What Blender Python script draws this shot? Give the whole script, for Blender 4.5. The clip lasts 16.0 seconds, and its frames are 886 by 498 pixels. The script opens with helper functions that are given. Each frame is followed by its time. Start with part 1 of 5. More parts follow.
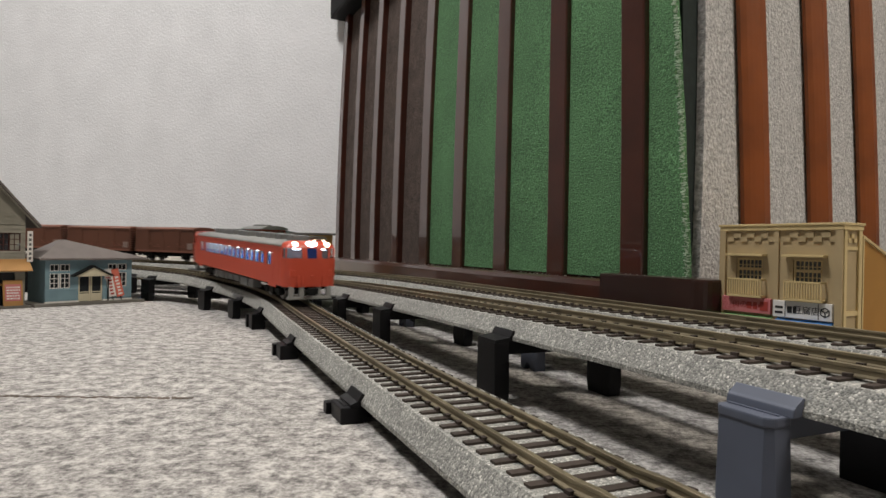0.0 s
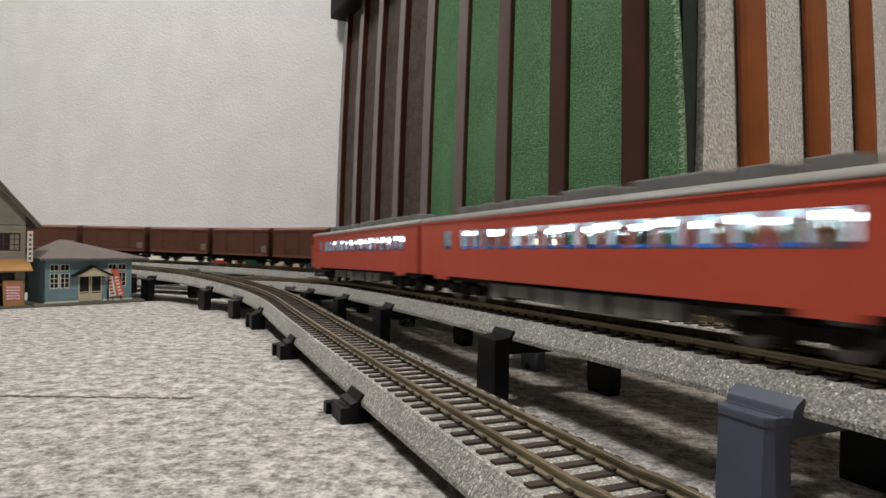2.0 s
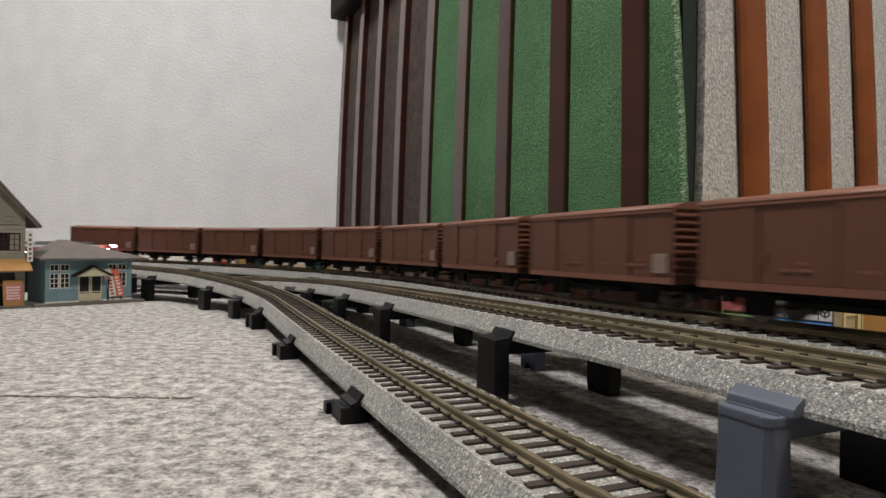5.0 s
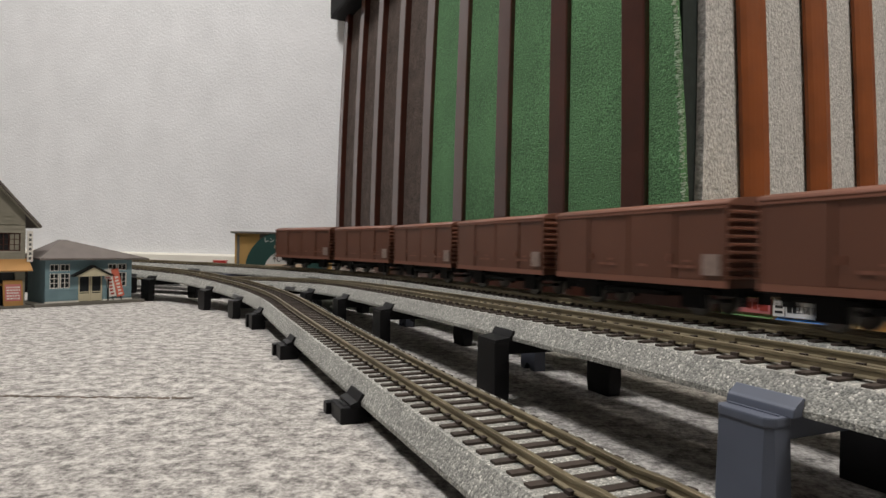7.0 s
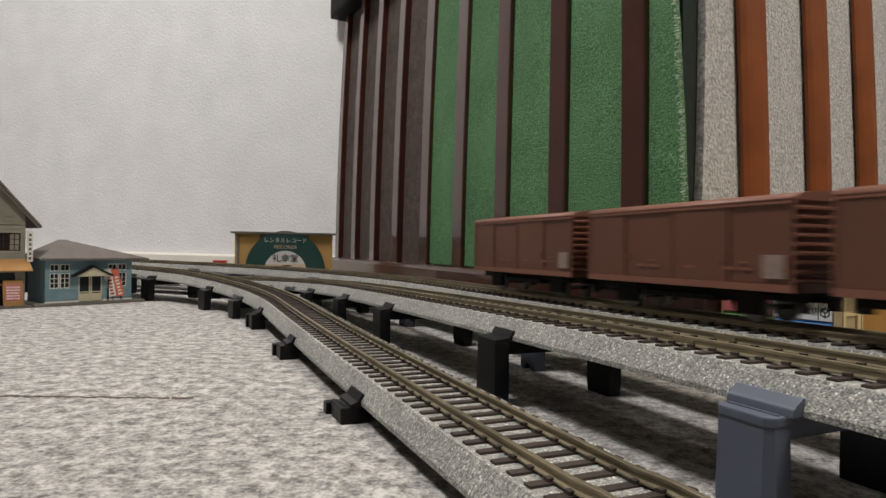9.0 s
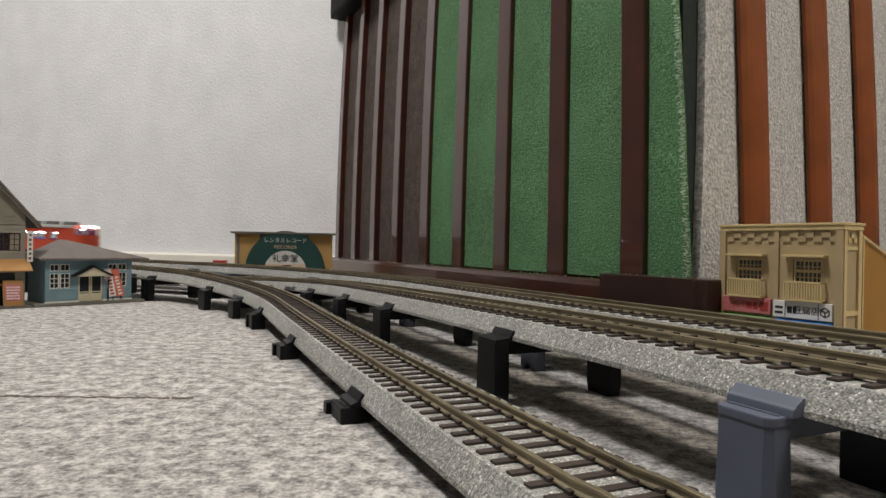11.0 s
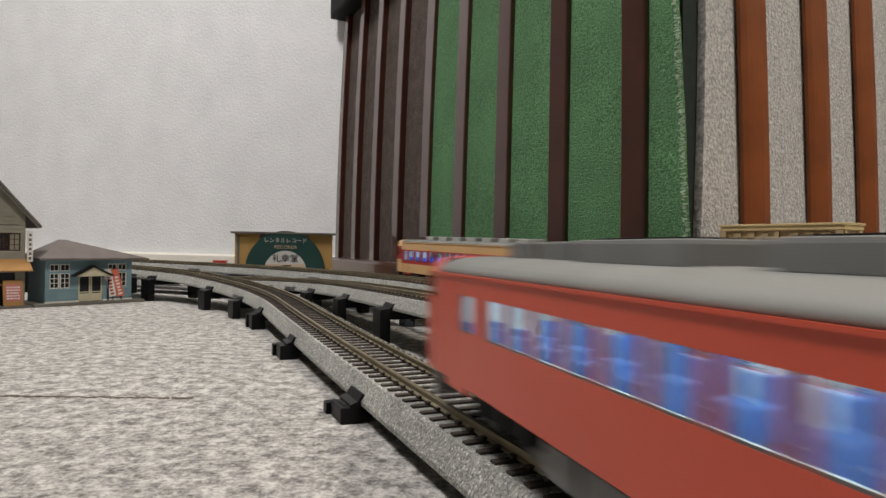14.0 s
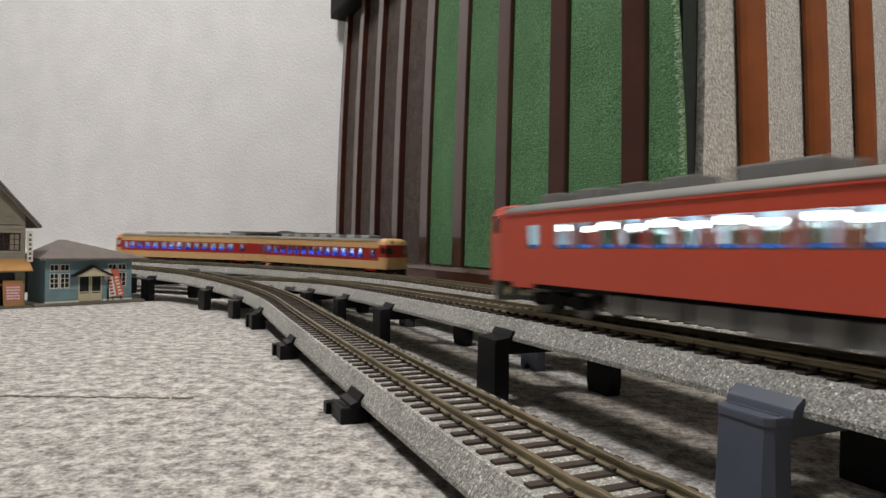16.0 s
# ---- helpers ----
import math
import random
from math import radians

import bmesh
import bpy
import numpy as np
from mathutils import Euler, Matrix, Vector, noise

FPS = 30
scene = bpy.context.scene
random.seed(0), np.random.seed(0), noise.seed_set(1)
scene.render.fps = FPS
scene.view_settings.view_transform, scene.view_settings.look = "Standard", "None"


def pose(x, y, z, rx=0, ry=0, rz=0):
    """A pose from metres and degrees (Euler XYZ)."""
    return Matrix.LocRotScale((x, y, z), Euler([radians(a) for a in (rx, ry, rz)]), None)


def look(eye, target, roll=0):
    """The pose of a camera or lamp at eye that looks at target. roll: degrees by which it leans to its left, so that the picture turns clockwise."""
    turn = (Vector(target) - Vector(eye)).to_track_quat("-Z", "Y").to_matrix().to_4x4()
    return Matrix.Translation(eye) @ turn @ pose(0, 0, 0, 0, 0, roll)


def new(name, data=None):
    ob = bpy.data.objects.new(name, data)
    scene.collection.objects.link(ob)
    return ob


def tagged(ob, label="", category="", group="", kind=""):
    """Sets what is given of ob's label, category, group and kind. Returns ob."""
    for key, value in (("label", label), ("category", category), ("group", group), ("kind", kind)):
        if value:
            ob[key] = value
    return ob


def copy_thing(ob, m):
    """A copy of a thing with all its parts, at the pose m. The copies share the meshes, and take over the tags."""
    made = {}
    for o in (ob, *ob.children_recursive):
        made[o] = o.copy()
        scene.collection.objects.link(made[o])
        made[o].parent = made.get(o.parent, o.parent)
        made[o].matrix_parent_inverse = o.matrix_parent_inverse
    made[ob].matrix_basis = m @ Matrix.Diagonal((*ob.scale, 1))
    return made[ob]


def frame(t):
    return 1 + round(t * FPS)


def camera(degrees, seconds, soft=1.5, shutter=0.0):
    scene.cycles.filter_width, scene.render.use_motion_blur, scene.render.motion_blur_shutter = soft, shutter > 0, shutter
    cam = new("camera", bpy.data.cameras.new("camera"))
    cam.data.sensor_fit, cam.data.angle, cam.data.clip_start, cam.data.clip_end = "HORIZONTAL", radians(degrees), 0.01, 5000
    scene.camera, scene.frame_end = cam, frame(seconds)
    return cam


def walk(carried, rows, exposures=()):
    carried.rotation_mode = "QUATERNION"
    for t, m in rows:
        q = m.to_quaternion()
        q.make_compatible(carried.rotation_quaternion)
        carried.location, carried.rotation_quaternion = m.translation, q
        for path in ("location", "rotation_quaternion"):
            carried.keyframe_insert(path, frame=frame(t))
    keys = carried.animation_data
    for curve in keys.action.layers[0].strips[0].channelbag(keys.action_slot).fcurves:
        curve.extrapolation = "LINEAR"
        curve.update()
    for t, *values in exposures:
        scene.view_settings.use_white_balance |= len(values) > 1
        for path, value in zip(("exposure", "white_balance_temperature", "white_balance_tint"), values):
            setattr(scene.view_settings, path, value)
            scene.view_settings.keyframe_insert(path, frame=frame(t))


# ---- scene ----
# ---- camera ----
EYE = 0.064
cam = camera(70.0, 16.0, soft=1.5, shutter=0.65)
HERE = look((0, 0, EYE), (0, 1, EYE - 0.0036), 1.0)
walk(cam, [(0.0, HERE), (16.0, HERE)])

# ---- light ----
world = bpy.data.worlds.new("world")
scene.world = world
world.use_nodes = True
world.node_tree.nodes["Background"].inputs[0].default_value = (0.9, 0.95, 1.0, 1)
world.node_tree.nodes["Background"].inputs[1].default_value = 0.005
scene.view_settings.exposure = 0.0


def ceiling_lamp(x, y, size_x, size_y, power, color):
    lamp = bpy.data.lights.new("ceiling_tube", "AREA")
    lamp.shape, lamp.size, lamp.size_y, lamp.energy = "RECTANGLE", size_x, size_y, power
    lamp.color = color
    ob = new("ceiling_tube", lamp)
    ob.matrix_basis = pose(x, y, 2.33)
    return ob


LAMPS = ((-0.80, 0.15, 0.5, 0.4, 52, (1.0, 0.97, 0.955)), (1.35, -0.55, 0.6, 0.4, 49, (1.0, 0.92, 0.82)))
for row in LAMPS:
    ceiling_lamp(*row)


# ---- materials ----
def material(name, color, rough=0.6, metal=0.0, vary=0.12, scale=40.0, bump=0.0, bump_scale=400.0, color2=None,
             fine=0.0, glow=None, power=0.0, coat=0.0, per_piece=0.0):
    m = bpy.data.materials.new(name)
    m.use_nodes = True
    n, l = m.node_tree.nodes, m.node_tree.links
    b = n["Principled BSDF"]
    b.inputs["Roughness"].default_value, b.inputs["Metallic"].default_value = rough, metal
    b.inputs["Coat Weight"].default_value = coat
    co = n.new("ShaderNodeTexCoord")
    big = n.new("ShaderNodeTexNoise")
    big.inputs["Scale"].default_value, big.inputs["Detail"].default_value = scale, 4
    l.new(co.outputs["Object"], big.inputs["Vector"])
    ramp = n.new("ShaderNodeValToRGB")
    ramp.color_ramp.elements[0].position, ramp.color_ramp.elements[1].position = 0.3, 0.7
    a = color2 or [c * (1 - vary) for c in color]
    ramp.color_ramp.elements[0].color = (*a[:3], 1)
    ramp.color_ramp.elements[1].color = (*[min(1, c * (1 + vary * 0.6)) for c in color], 1)
    l.new(big.outputs["Fac"], ramp.inputs[0])
    out = ramp.outputs[0]
    if fine or per_piece:
        hsv = n.new("ShaderNodeHueSaturation")
        l.new(out, hsv.inputs["Color"])
        if fine:
            small = n.new("ShaderNodeTexNoise")
            small.inputs["Scale"].default_value, small.inputs["Detail"].default_value = bump_scale, 2
            l.new(co.outputs["Object"], small.inputs["Vector"])
            src = small.outputs["Fac"]
        else:
            info = n.new("ShaderNodeObjectInfo")
            src, fine = info.outputs["Random"], per_piece
        mr = n.new("ShaderNodeMapRange")
        mr.inputs["From Min"].default_value, mr.inputs["From Max"].default_value = (0.3, 0.7) if not per_piece else (0, 1)
        mr.inputs["To Min"].default_value, mr.inputs["To Max"].default_value = 1 - fine, 1 + fine
        l.new(src, mr.inputs[0])
        l.new(mr.outputs[0], hsv.inputs["Value"])
        out = hsv.outputs[0]
    l.new(out, b.inputs["Base Color"])
    if bump:
        bn = n.new("ShaderNodeTexNoise")
        bn.inputs["Scale"].default_value, bn.inputs["Detail"].default_value = bump_scale, 3
        l.new(co.outputs["Object"], bn.inputs["Vector"])
        bp = n.new("ShaderNodeBump")
        bp.inputs["Strength"].default_value, bp.inputs["Distance"].default_value = 0.6, bump
        l.new(bn.outputs["Fac"], bp.inputs["Height"])
        l.new(bp.outputs[0], b.inputs["Normal"])
    if glow:
        b.inputs["Emission Color"].default_value = (*glow, 1)
        b.inputs["Emission Strength"].default_value = power
    return m


def glass_material(name, tint, rough=0.05):
    m = bpy.data.materials.new(name)
    m.use_nodes = True
    n, l = m.node_tree.nodes, m.node_tree.links
    n.remove(n["Principled BSDF"])
    tr, gl, mix = n.new("ShaderNodeBsdfTransparent"), n.new("ShaderNodeBsdfGlossy"), n.new("ShaderNodeMixShader")
    tr.inputs[0].default_value = (*tint, 1)
    gl.inputs["Roughness"].default_value = rough
    mix.inputs[0].default_value = 0.07
    l.new(tr.outputs[0], mix.inputs[1])
    l.new(gl.outputs[0], mix.inputs[2])
    l.new(mix.outputs[0], n["Material Output"].inputs[0])
    return m


def carpet_material():
    """Loop pile of mixed grey yarns: clumps of dark and pale loops, with broad faint soiling."""
    m = bpy.data.materials.new("carpet")
    m.use_nodes = True
    n, l = m.node_tree.nodes, m.node_tree.links
    b = n["Principled BSDF"]
    b.inputs["Roughness"].default_value = 0.95
    co = n.new("ShaderNodeTexCoord")

    def noise_at(scale, detail, rough):
        t = n.new("ShaderNodeTexNoise")
        t.inputs["Scale"].default_value, t.inputs["Detail"].default_value, t.inputs["Roughness"].default_value = scale, detail, rough
        l.new(co.outputs["Object"], t.inputs["Vector"])
        return t.outputs["Fac"]

    loops, clumps, soil = noise_at(560, 3, 0.7), noise_at(150, 6, 0.72), noise_at(9, 3, 0.5)
    add = n.new("ShaderNodeMath")
    add.operation = "MULTIPLY_ADD"
    l.new(loops, add.inputs[0])
    add.inputs[1].default_value = 0.55
    l.new(clumps, add.inputs[2])
    ramp = n.new("ShaderNodeValToRGB")
    e = ramp.color_ramp.elements
    e[0].position, e[0].color = 0.62, (0.115, 0.108, 0.102, 1)
    e[1].position, e[1].color = 0.92, (0.60, 0.575, 0.54, 1)
    mid = e.new(0.77)
    mid.color = (0.335, 0.318, 0.298, 1)
    l.new(add.outputs[0], ramp.inputs[0])
    hsv = n.new("ShaderNodeHueSaturation")
    mr = n.new("ShaderNodeMapRange")
    mr.inputs["From Min"].default_value, mr.inputs["From Max"].default_value = 0.3, 0.7
    mr.inputs["To Min"].default_value, mr.inputs["To Max"].default_value = 0.88, 1.08
    l.new(soil, mr.inputs[0])
    l.new(mr.outputs[0], hsv.inputs["Value"])
    l.new(ramp.outputs[0], hsv.inputs["Color"])
    l.new(hsv.outputs[0], b.inputs["Base Color"])
    bp = n.new("ShaderNodeBump")
    bp.inputs["Strength"].default_value, bp.inputs["Distance"].default_value = 0.8, 0.002
    l.new(add.outputs[0], bp.inputs["Height"])
    l.new(bp.outputs[0], b.inputs["Normal"])
    return m


def ballast_material():
    """Printed ballast: grains of mixed grey, a few of them glinting."""
    m = bpy.data.materials.new("ballast")
    m.use_nodes = True
    n, l = m.node_tree.nodes, m.node_tree.links
    b = n["Principled BSDF"]
    co = n.new("ShaderNodeTexCoord")
    grain = n.new("ShaderNodeTexVoronoi")
    grain.inputs["Scale"].default_value = 1900
    broad = n.new("ShaderNodeTexNoise")
    broad.inputs["Scale"].default_value, broad.inputs["Detail"].default_value = 45, 4
    for t in (grain, broad):
        l.new(co.outputs["Object"], t.inputs["Vector"])
    sep = n.new("ShaderNodeSeparateColor")
    l.new(grain.outputs["Color"], sep.inputs[0])
    ramp = n.new("ShaderNodeValToRGB")
    e = ramp.color_ramp.elements
    e[0].position, e[0].color = 0.0, (0.125, 0.126, 0.117, 1)
    e[1].position, e[1].color = 1.0, (0.72, 0.70, 0.64, 1)
    for p, c in ((0.35, (0.215, 0.216, 0.198, 1)), (0.75, (0.325, 0.322, 0.292, 1)), (0.92, (0.41, 0.40, 0.362, 1))):
        e.new(p).color = c
    l.new(sep.outputs[0], ramp.inputs[0])
    hsv = n.new("ShaderNodeHueSaturation")
    mr = n.new("ShaderNodeMapRange")
    mr.inputs["From Min"].default_value, mr.inputs["From Max"].default_value = 0.3, 0.7
    mr.inputs["To Min"].default_value, mr.inputs["To Max"].default_value = 0.88, 1.1
    l.new(broad.outputs["Fac"], mr.inputs[0])
    l.new(mr.outputs[0], hsv.inputs["Value"])
    l.new(ramp.outputs[0], hsv.inputs["Color"])
    l.new(hsv.outputs[0], b.inputs["Base Color"])
    gloss = n.new("ShaderNodeMapRange")
    gloss.inputs["From Min"].default_value, gloss.inputs["From Max"].default_value = 0.7, 1.0
    gloss.inputs["To Min"].default_value, gloss.inputs["To Max"].default_value = 0.75, 0.28
    l.new(sep.outputs[1], gloss.inputs[0])
    l.new(gloss.outputs[0], b.inputs["Roughness"])
    bp = n.new("ShaderNodeBump")
    bp.inputs["Strength"].default_value, bp.inputs["Distance"].default_value = 0.55, 0.0003
    bp.invert = True
    l.new(grain.outputs["Distance"], bp.inputs["Height"])
    l.new(bp.outputs[0], b.inputs["Normal"])
    return m


M = {
    "carpet": carpet_material(),
    "wallpaper": material("wallpaper", (0.83, 0.83, 0.83), 0.8, vary=0.05, scale=14, bump=0.0016, bump_scale=210),
    "wall_plain": material("plain_wall", (0.21, 0.205, 0.20), 0.85, vary=0.05, scale=3),
    "ceiling": material("ceiling", (0.5, 0.49, 0.475), 0.9, vary=0.03, scale=5),
    "base": material("baseboard_paint", (0.84, 0.80, 0.70), 0.5, vary=0.05, scale=12),
    "felt_brown": material("felt_brown", (0.085, 0.060, 0.048), 0.95, vary=0.3, scale=60, bump=0.003, bump_scale=500, fine=0.5),
    "felt_grey": material("felt_grey", (0.50, 0.49, 0.475), 0.95, vary=0.2, scale=110, bump=0.005, bump_scale=330, fine=0.34),
    "turf": material("turf", (0.095, 0.215, 0.095), 0.95, vary=0.22, scale=14, bump=0.0022, bump_scale=700, fine=0.5),
    "fringe": material("frayed_backing", (0.52, 0.64, 0.50), 0.9, vary=0.3, scale=300),
    "wood_dark": material("dark_stained_wood", (0.026, 0.009, 0.006), 0.3, vary=0.3, scale=18, coat=0.2),
    "lint": material("lint", (0.5, 0.48, 0.42), 0.9, vary=0.3, scale=300),
    "felt_black": material("gap_shade_green", (0.012, 0.02, 0.017), 0.95, vary=0.3, scale=200),
    "seam": material("seam_fibre", (0.17, 0.135, 0.11), 0.95, vary=0.3, scale=300),
    "window_navy": material("navy_window", (0.012, 0.03, 0.15), 0.15, vary=0.1),
    "turf_tip": material("turf_tips", (0.20, 0.40, 0.205), 0.9, vary=0.45, scale=260),
    "wood": material("varnished_wood", (0.055, 0.013, 0.006), 0.3, vary=0.35, scale=18, bump=0.0001, bump_scale=300, coat=0.7),
    # brighter copy of the varnished wood, for slats that catch more light
    "wood_light": material("varnished_wood_lit", (0.235, 0.062, 0.011), 0.36, vary=0.3, scale=18, bump=0.0001, bump_scale=300),
    "ballast": ballast_material(),
    "sleeper": material("sleeper_brown", (0.045, 0.034, 0.028), 0.6, vary=0.2, scale=200, per_piece=0.2),
    "rail": material("rail_nickel", (0.25, 0.21, 0.135), 0.42, metal=0.7, vary=0.3, scale=60),
    "black": material("black_plastic", (0.005, 0.005, 0.006), 0.45, vary=0.2, scale=80),
    "pier_grey": material("grey_plastic", (0.082, 0.094, 0.128), 0.5, vary=0.1, scale=60),
    "joint_grey": material("joiner_plastic", (0.13, 0.13, 0.13), 0.5, vary=0.1, scale=80),
    "red": material("vermilion_paint", (0.50, 0.066, 0.032), 0.38, vary=0.06, scale=25),
    "red_dark": material("loco_red_paint", (0.34, 0.036, 0.014), 0.35, vary=0.08, scale=25),
    "cream": material("cream_paint", (0.72, 0.44, 0.20), 0.4, vary=0.05, scale=25),
    "trim_red": material("express_red_paint", (0.40, 0.02, 0.018), 0.4, vary=0.06, scale=25),
    "white": material("white_paint", (0.72, 0.72, 0.70), 0.4, vary=0.05, scale=30),
    "roof_grey": material("roof_grey", (0.22, 0.22, 0.205), 0.6, vary=0.12, scale=50),
    "cooler": material("cooler_grey", (0.42, 0.42, 0.39), 0.55, vary=0.1, scale=60),
    "grey": material("under_grey", (0.10, 0.10, 0.10), 0.55, vary=0.2, scale=60),
    "skirt": material("skirt_grey", (0.27, 0.27, 0.26), 0.5, vary=0.1, scale=60),
    "under_box": material("underfloor_grey", (0.16, 0.16, 0.155), 0.55, vary=0.15, scale=60),
    "iron": material("dark_iron", (0.009, 0.009, 0.009), 0.6, vary=0.2, scale=60),
    "wheel": material("wheel_steel", (0.14, 0.135, 0.13), 0.35, metal=0.7, vary=0.1),
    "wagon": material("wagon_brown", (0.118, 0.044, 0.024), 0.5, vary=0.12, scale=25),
    "wagon_roof": material("wagon_pale_brown", (0.20, 0.08, 0.05), 0.5, vary=0.12, scale=25),
    "plate": material("label_plate", (0.26, 0.19, 0.16), 0.5, vary=0.3, scale=400),
    "seat": material("seat_blue", (0.03, 0.10, 0.62), 0.8, vary=0.1),
    "seat_moquette": material("seat_moquette", (0.02, 0.10, 0.34), 0.85, vary=0.15),
    "inside": material("interior_cream", (0.72, 0.74, 0.76), 0.7, vary=0.05),
    "tube": material("interior_tube", (1, 1, 1), 0.5, glow=(0.82, 0.96, 1.0), power=14.0),
    "tube_dim": material("interior_tube_dim", (1, 1, 1), 0.5, glow=(0.66, 0.76, 1.0), power=22.0),
    "lamp_warm": material("headlamp_warm", (1, 0.9, 0.7), 0.4, glow=(1.0, 0.82, 0.58), power=5.0),
    "lamp_white": material("headlamp_white", (1, 1, 1), 0.4, glow=(0.90, 0.85, 1.0), power=9.0),
    "glass": glass_material("window_glass", (0.86, 0.9, 0.9)),
    "glass_dark": material("dark_window", (0.02, 0.022, 0.025), 0.12, vary=0.2),
    "station_blue": material("station_blue", (0.17, 0.27, 0.31), 0.7, vary=0.12, scale=80),
    "house_grey": material("house_board_grey", (0.26, 0.245, 0.20), 0.75, vary=0.12, scale=80),
    "slate": material("roof_slate", (0.135, 0.115, 0.105), 0.8, vary=0.15, scale=60),
    "ochre": material("ochre_awning", (0.42, 0.22, 0.07), 0.7, vary=0.1, scale=60),
    "ivory": material("ivory_trim", (0.55, 0.50, 0.36), 0.6, vary=0.08, scale=60),
    "yellow": material("mortar_yellow", (0.40, 0.305, 0.165), 0.7, vary=0.08, scale=60),
    "yellow_side": material("ochre_wall", (0.36, 0.175, 0.03), 0.7, vary=0.1, scale=60),
    "yellow_light": material("pale_yellow", (0.58, 0.45, 0.22), 0.6, vary=0.08, scale=60),
    "tan": material("tan_card", (0.52, 0.31, 0.10), 0.7, vary=0.06, scale=40),
    "disc_green": material("sign_green", (0.018, 0.065, 0.055), 0.5, vary=0.08, scale=40),
    "sign_cream": material("sign_cream", (0.75, 0.55, 0.38), 0.6, vary=0.04),
    "sign_white": material("sign_white", (0.72, 0.70, 0.66), 0.6, vary=0.04),
    "sign_pink": material("sign_pink", (0.52, 0.16, 0.17), 0.6, vary=0.06),
    "sign_blue": material("sign_blue", (0.08, 0.25, 0.55), 0.6, vary=0.05),
    "sign_green2": material("sign_awning_green", (0.16, 0.36, 0.13), 0.6, vary=0.05),
    "ink": material("ink", (0.02, 0.02, 0.02), 0.6, vary=0.1),
    "ink_red": material("ink_red", (0.35, 0.04, 0.03), 0.6, vary=0.1),
    "platform": material("platform_grey", (0.17, 0.16, 0.14), 0.8, vary=0.15, scale=60),
    "tag_red": material("red_card", (0.55, 0.05, 0.04), 0.5, vary=0.05),
    "banner_red": material("banner_red", (0.60, 0.14, 0.09), 0.6, vary=0.1, scale=300),
    "sheen": material("lit_diffuser", (0.9, 0.9, 0.9), 0.5, glow=(1.0, 0.96, 0.9), power=2.0),
}
for key, level in (("iron", 0.12), ("black", 0.2), ("sleeper", 0.3)):
    M[key].node_tree.nodes["Principled BSDF"].inputs["Specular IOR Level"].default_value = level
K = 0.001  # the helpers below take millimetres


# ---- mesh helpers ----
def box(bm, x0, x1, y0, y1, z0, z1, bev=0.0, rot=None):
    vs = [bm.verts.new((x, y, z)) for x in (x0, x1) for y in (y0, y1) for z in (z0, z1)]
    fs = [bm.faces.new([vs[i] for i in f]) for f in ((0, 1, 3, 2), (4, 6, 7, 5), (0, 4, 5, 1), (2, 3, 7, 6), (0, 2, 6, 4), (1, 5, 7, 3))]
    if bev:
        edges = list({e for f in fs for e in f.edges})
        r = bmesh.ops.bevel(bm, geom=edges, offset=bev, segments=2, affect="EDGES", profile=0.6)
        vs = list({v for f in r["faces"] for v in f.verts})
    if rot:
        bmesh.ops.transform(bm, matrix=rot, verts=vs)
    return bm


def prism(bm, profile, a, b, axis="x", smooth=False):
    """A solid of the profile's shape from a to b along an axis. The profile is in the other two axes."""
    def at(p, d):
        return {"x": (d, p[0], p[1]), "y": (p[0], d, p[1]), "z": (p[0], p[1], d)}[axis]
    v0 = [bm.verts.new(at(p, a)) for p in profile]
    v1 = [bm.verts.new(at(p, b)) for p in profile]
    n = len(profile)
    for i in range(n):
        f = bm.faces.new((v0[i], v0[(i + 1) % n], v1[(i + 1) % n], v1[i]))
        f.smooth = smooth
    bm.faces.new(v0)
    bm.faces.new(v1[::-1])
    return bm


def tube(bm, r, a, b, axis, cx, cy, seg=16, smooth=True):
    pts = [(cx + r * math.cos(2 * math.pi * i / seg), cy + r * math.sin(2 * math.pi * i / seg)) for i in range(seg)]
    return prism(bm, pts, a, b, axis, smooth)


def mesh_of(name, bm, mat):
    bmesh.ops.scale(bm, vec=(K, K, K), verts=bm.verts)
    bmesh.ops.recalc_face_normals(bm, faces=bm.faces)
    me = bpy.data.meshes.new(name)
    bm.to_mesh(me)
    bm.free()
    me.materials.append(M[mat])
    return me


def part(name, bm, mat, parent=None, label=""):
    ob = new(name, mesh_of(name, bm, mat))
    if parent:
        ob.parent = parent
    if label:
        ob["label"] = label
    return ob


def boxes(name, rows, mat, parent, label="", bev=0.0):
    bm = bmesh.new()
    for r in rows:
        box(bm, *r, bev=bev)
    return part(name, bm, mat, parent, label)


def shared(name, me, parent, m=None):
    ob = new(name, me)
    ob.parent = parent
    if m:
        ob.matrix_basis = m
    return ob


def writing(text, size, mat, parent, m, name="lettering", width=0):
    """Raised letters, size in millimetres; width squeezes the line to that many millimetres."""
    cu = bpy.data.curves.new("lettering", "FONT")
    cu.body, cu.size, cu.align_x, cu.align_y, cu.extrude = text, size * K, "CENTER", "CENTER", 0.00005
    tmp = bpy.data.objects.new("lettering", cu)
    scene.collection.objects.link(tmp)
    dg = bpy.context.evaluated_depsgraph_get()
    me = bpy.data.meshes.new_from_object(tmp.evaluated_get(dg))
    bpy.data.objects.remove(tmp)
    if width and len(me.vertices):
        xs = [v.co.x for v in me.vertices]
        k = width * K / max(1e-6, max(xs) - min(xs))
        for v in me.vertices:
            v.co.x *= k
    me.materials.clear()
    me.materials.append(M[mat])
    ob = new(name, me)
    ob.parent, ob.matrix_basis = parent, m
    return ob


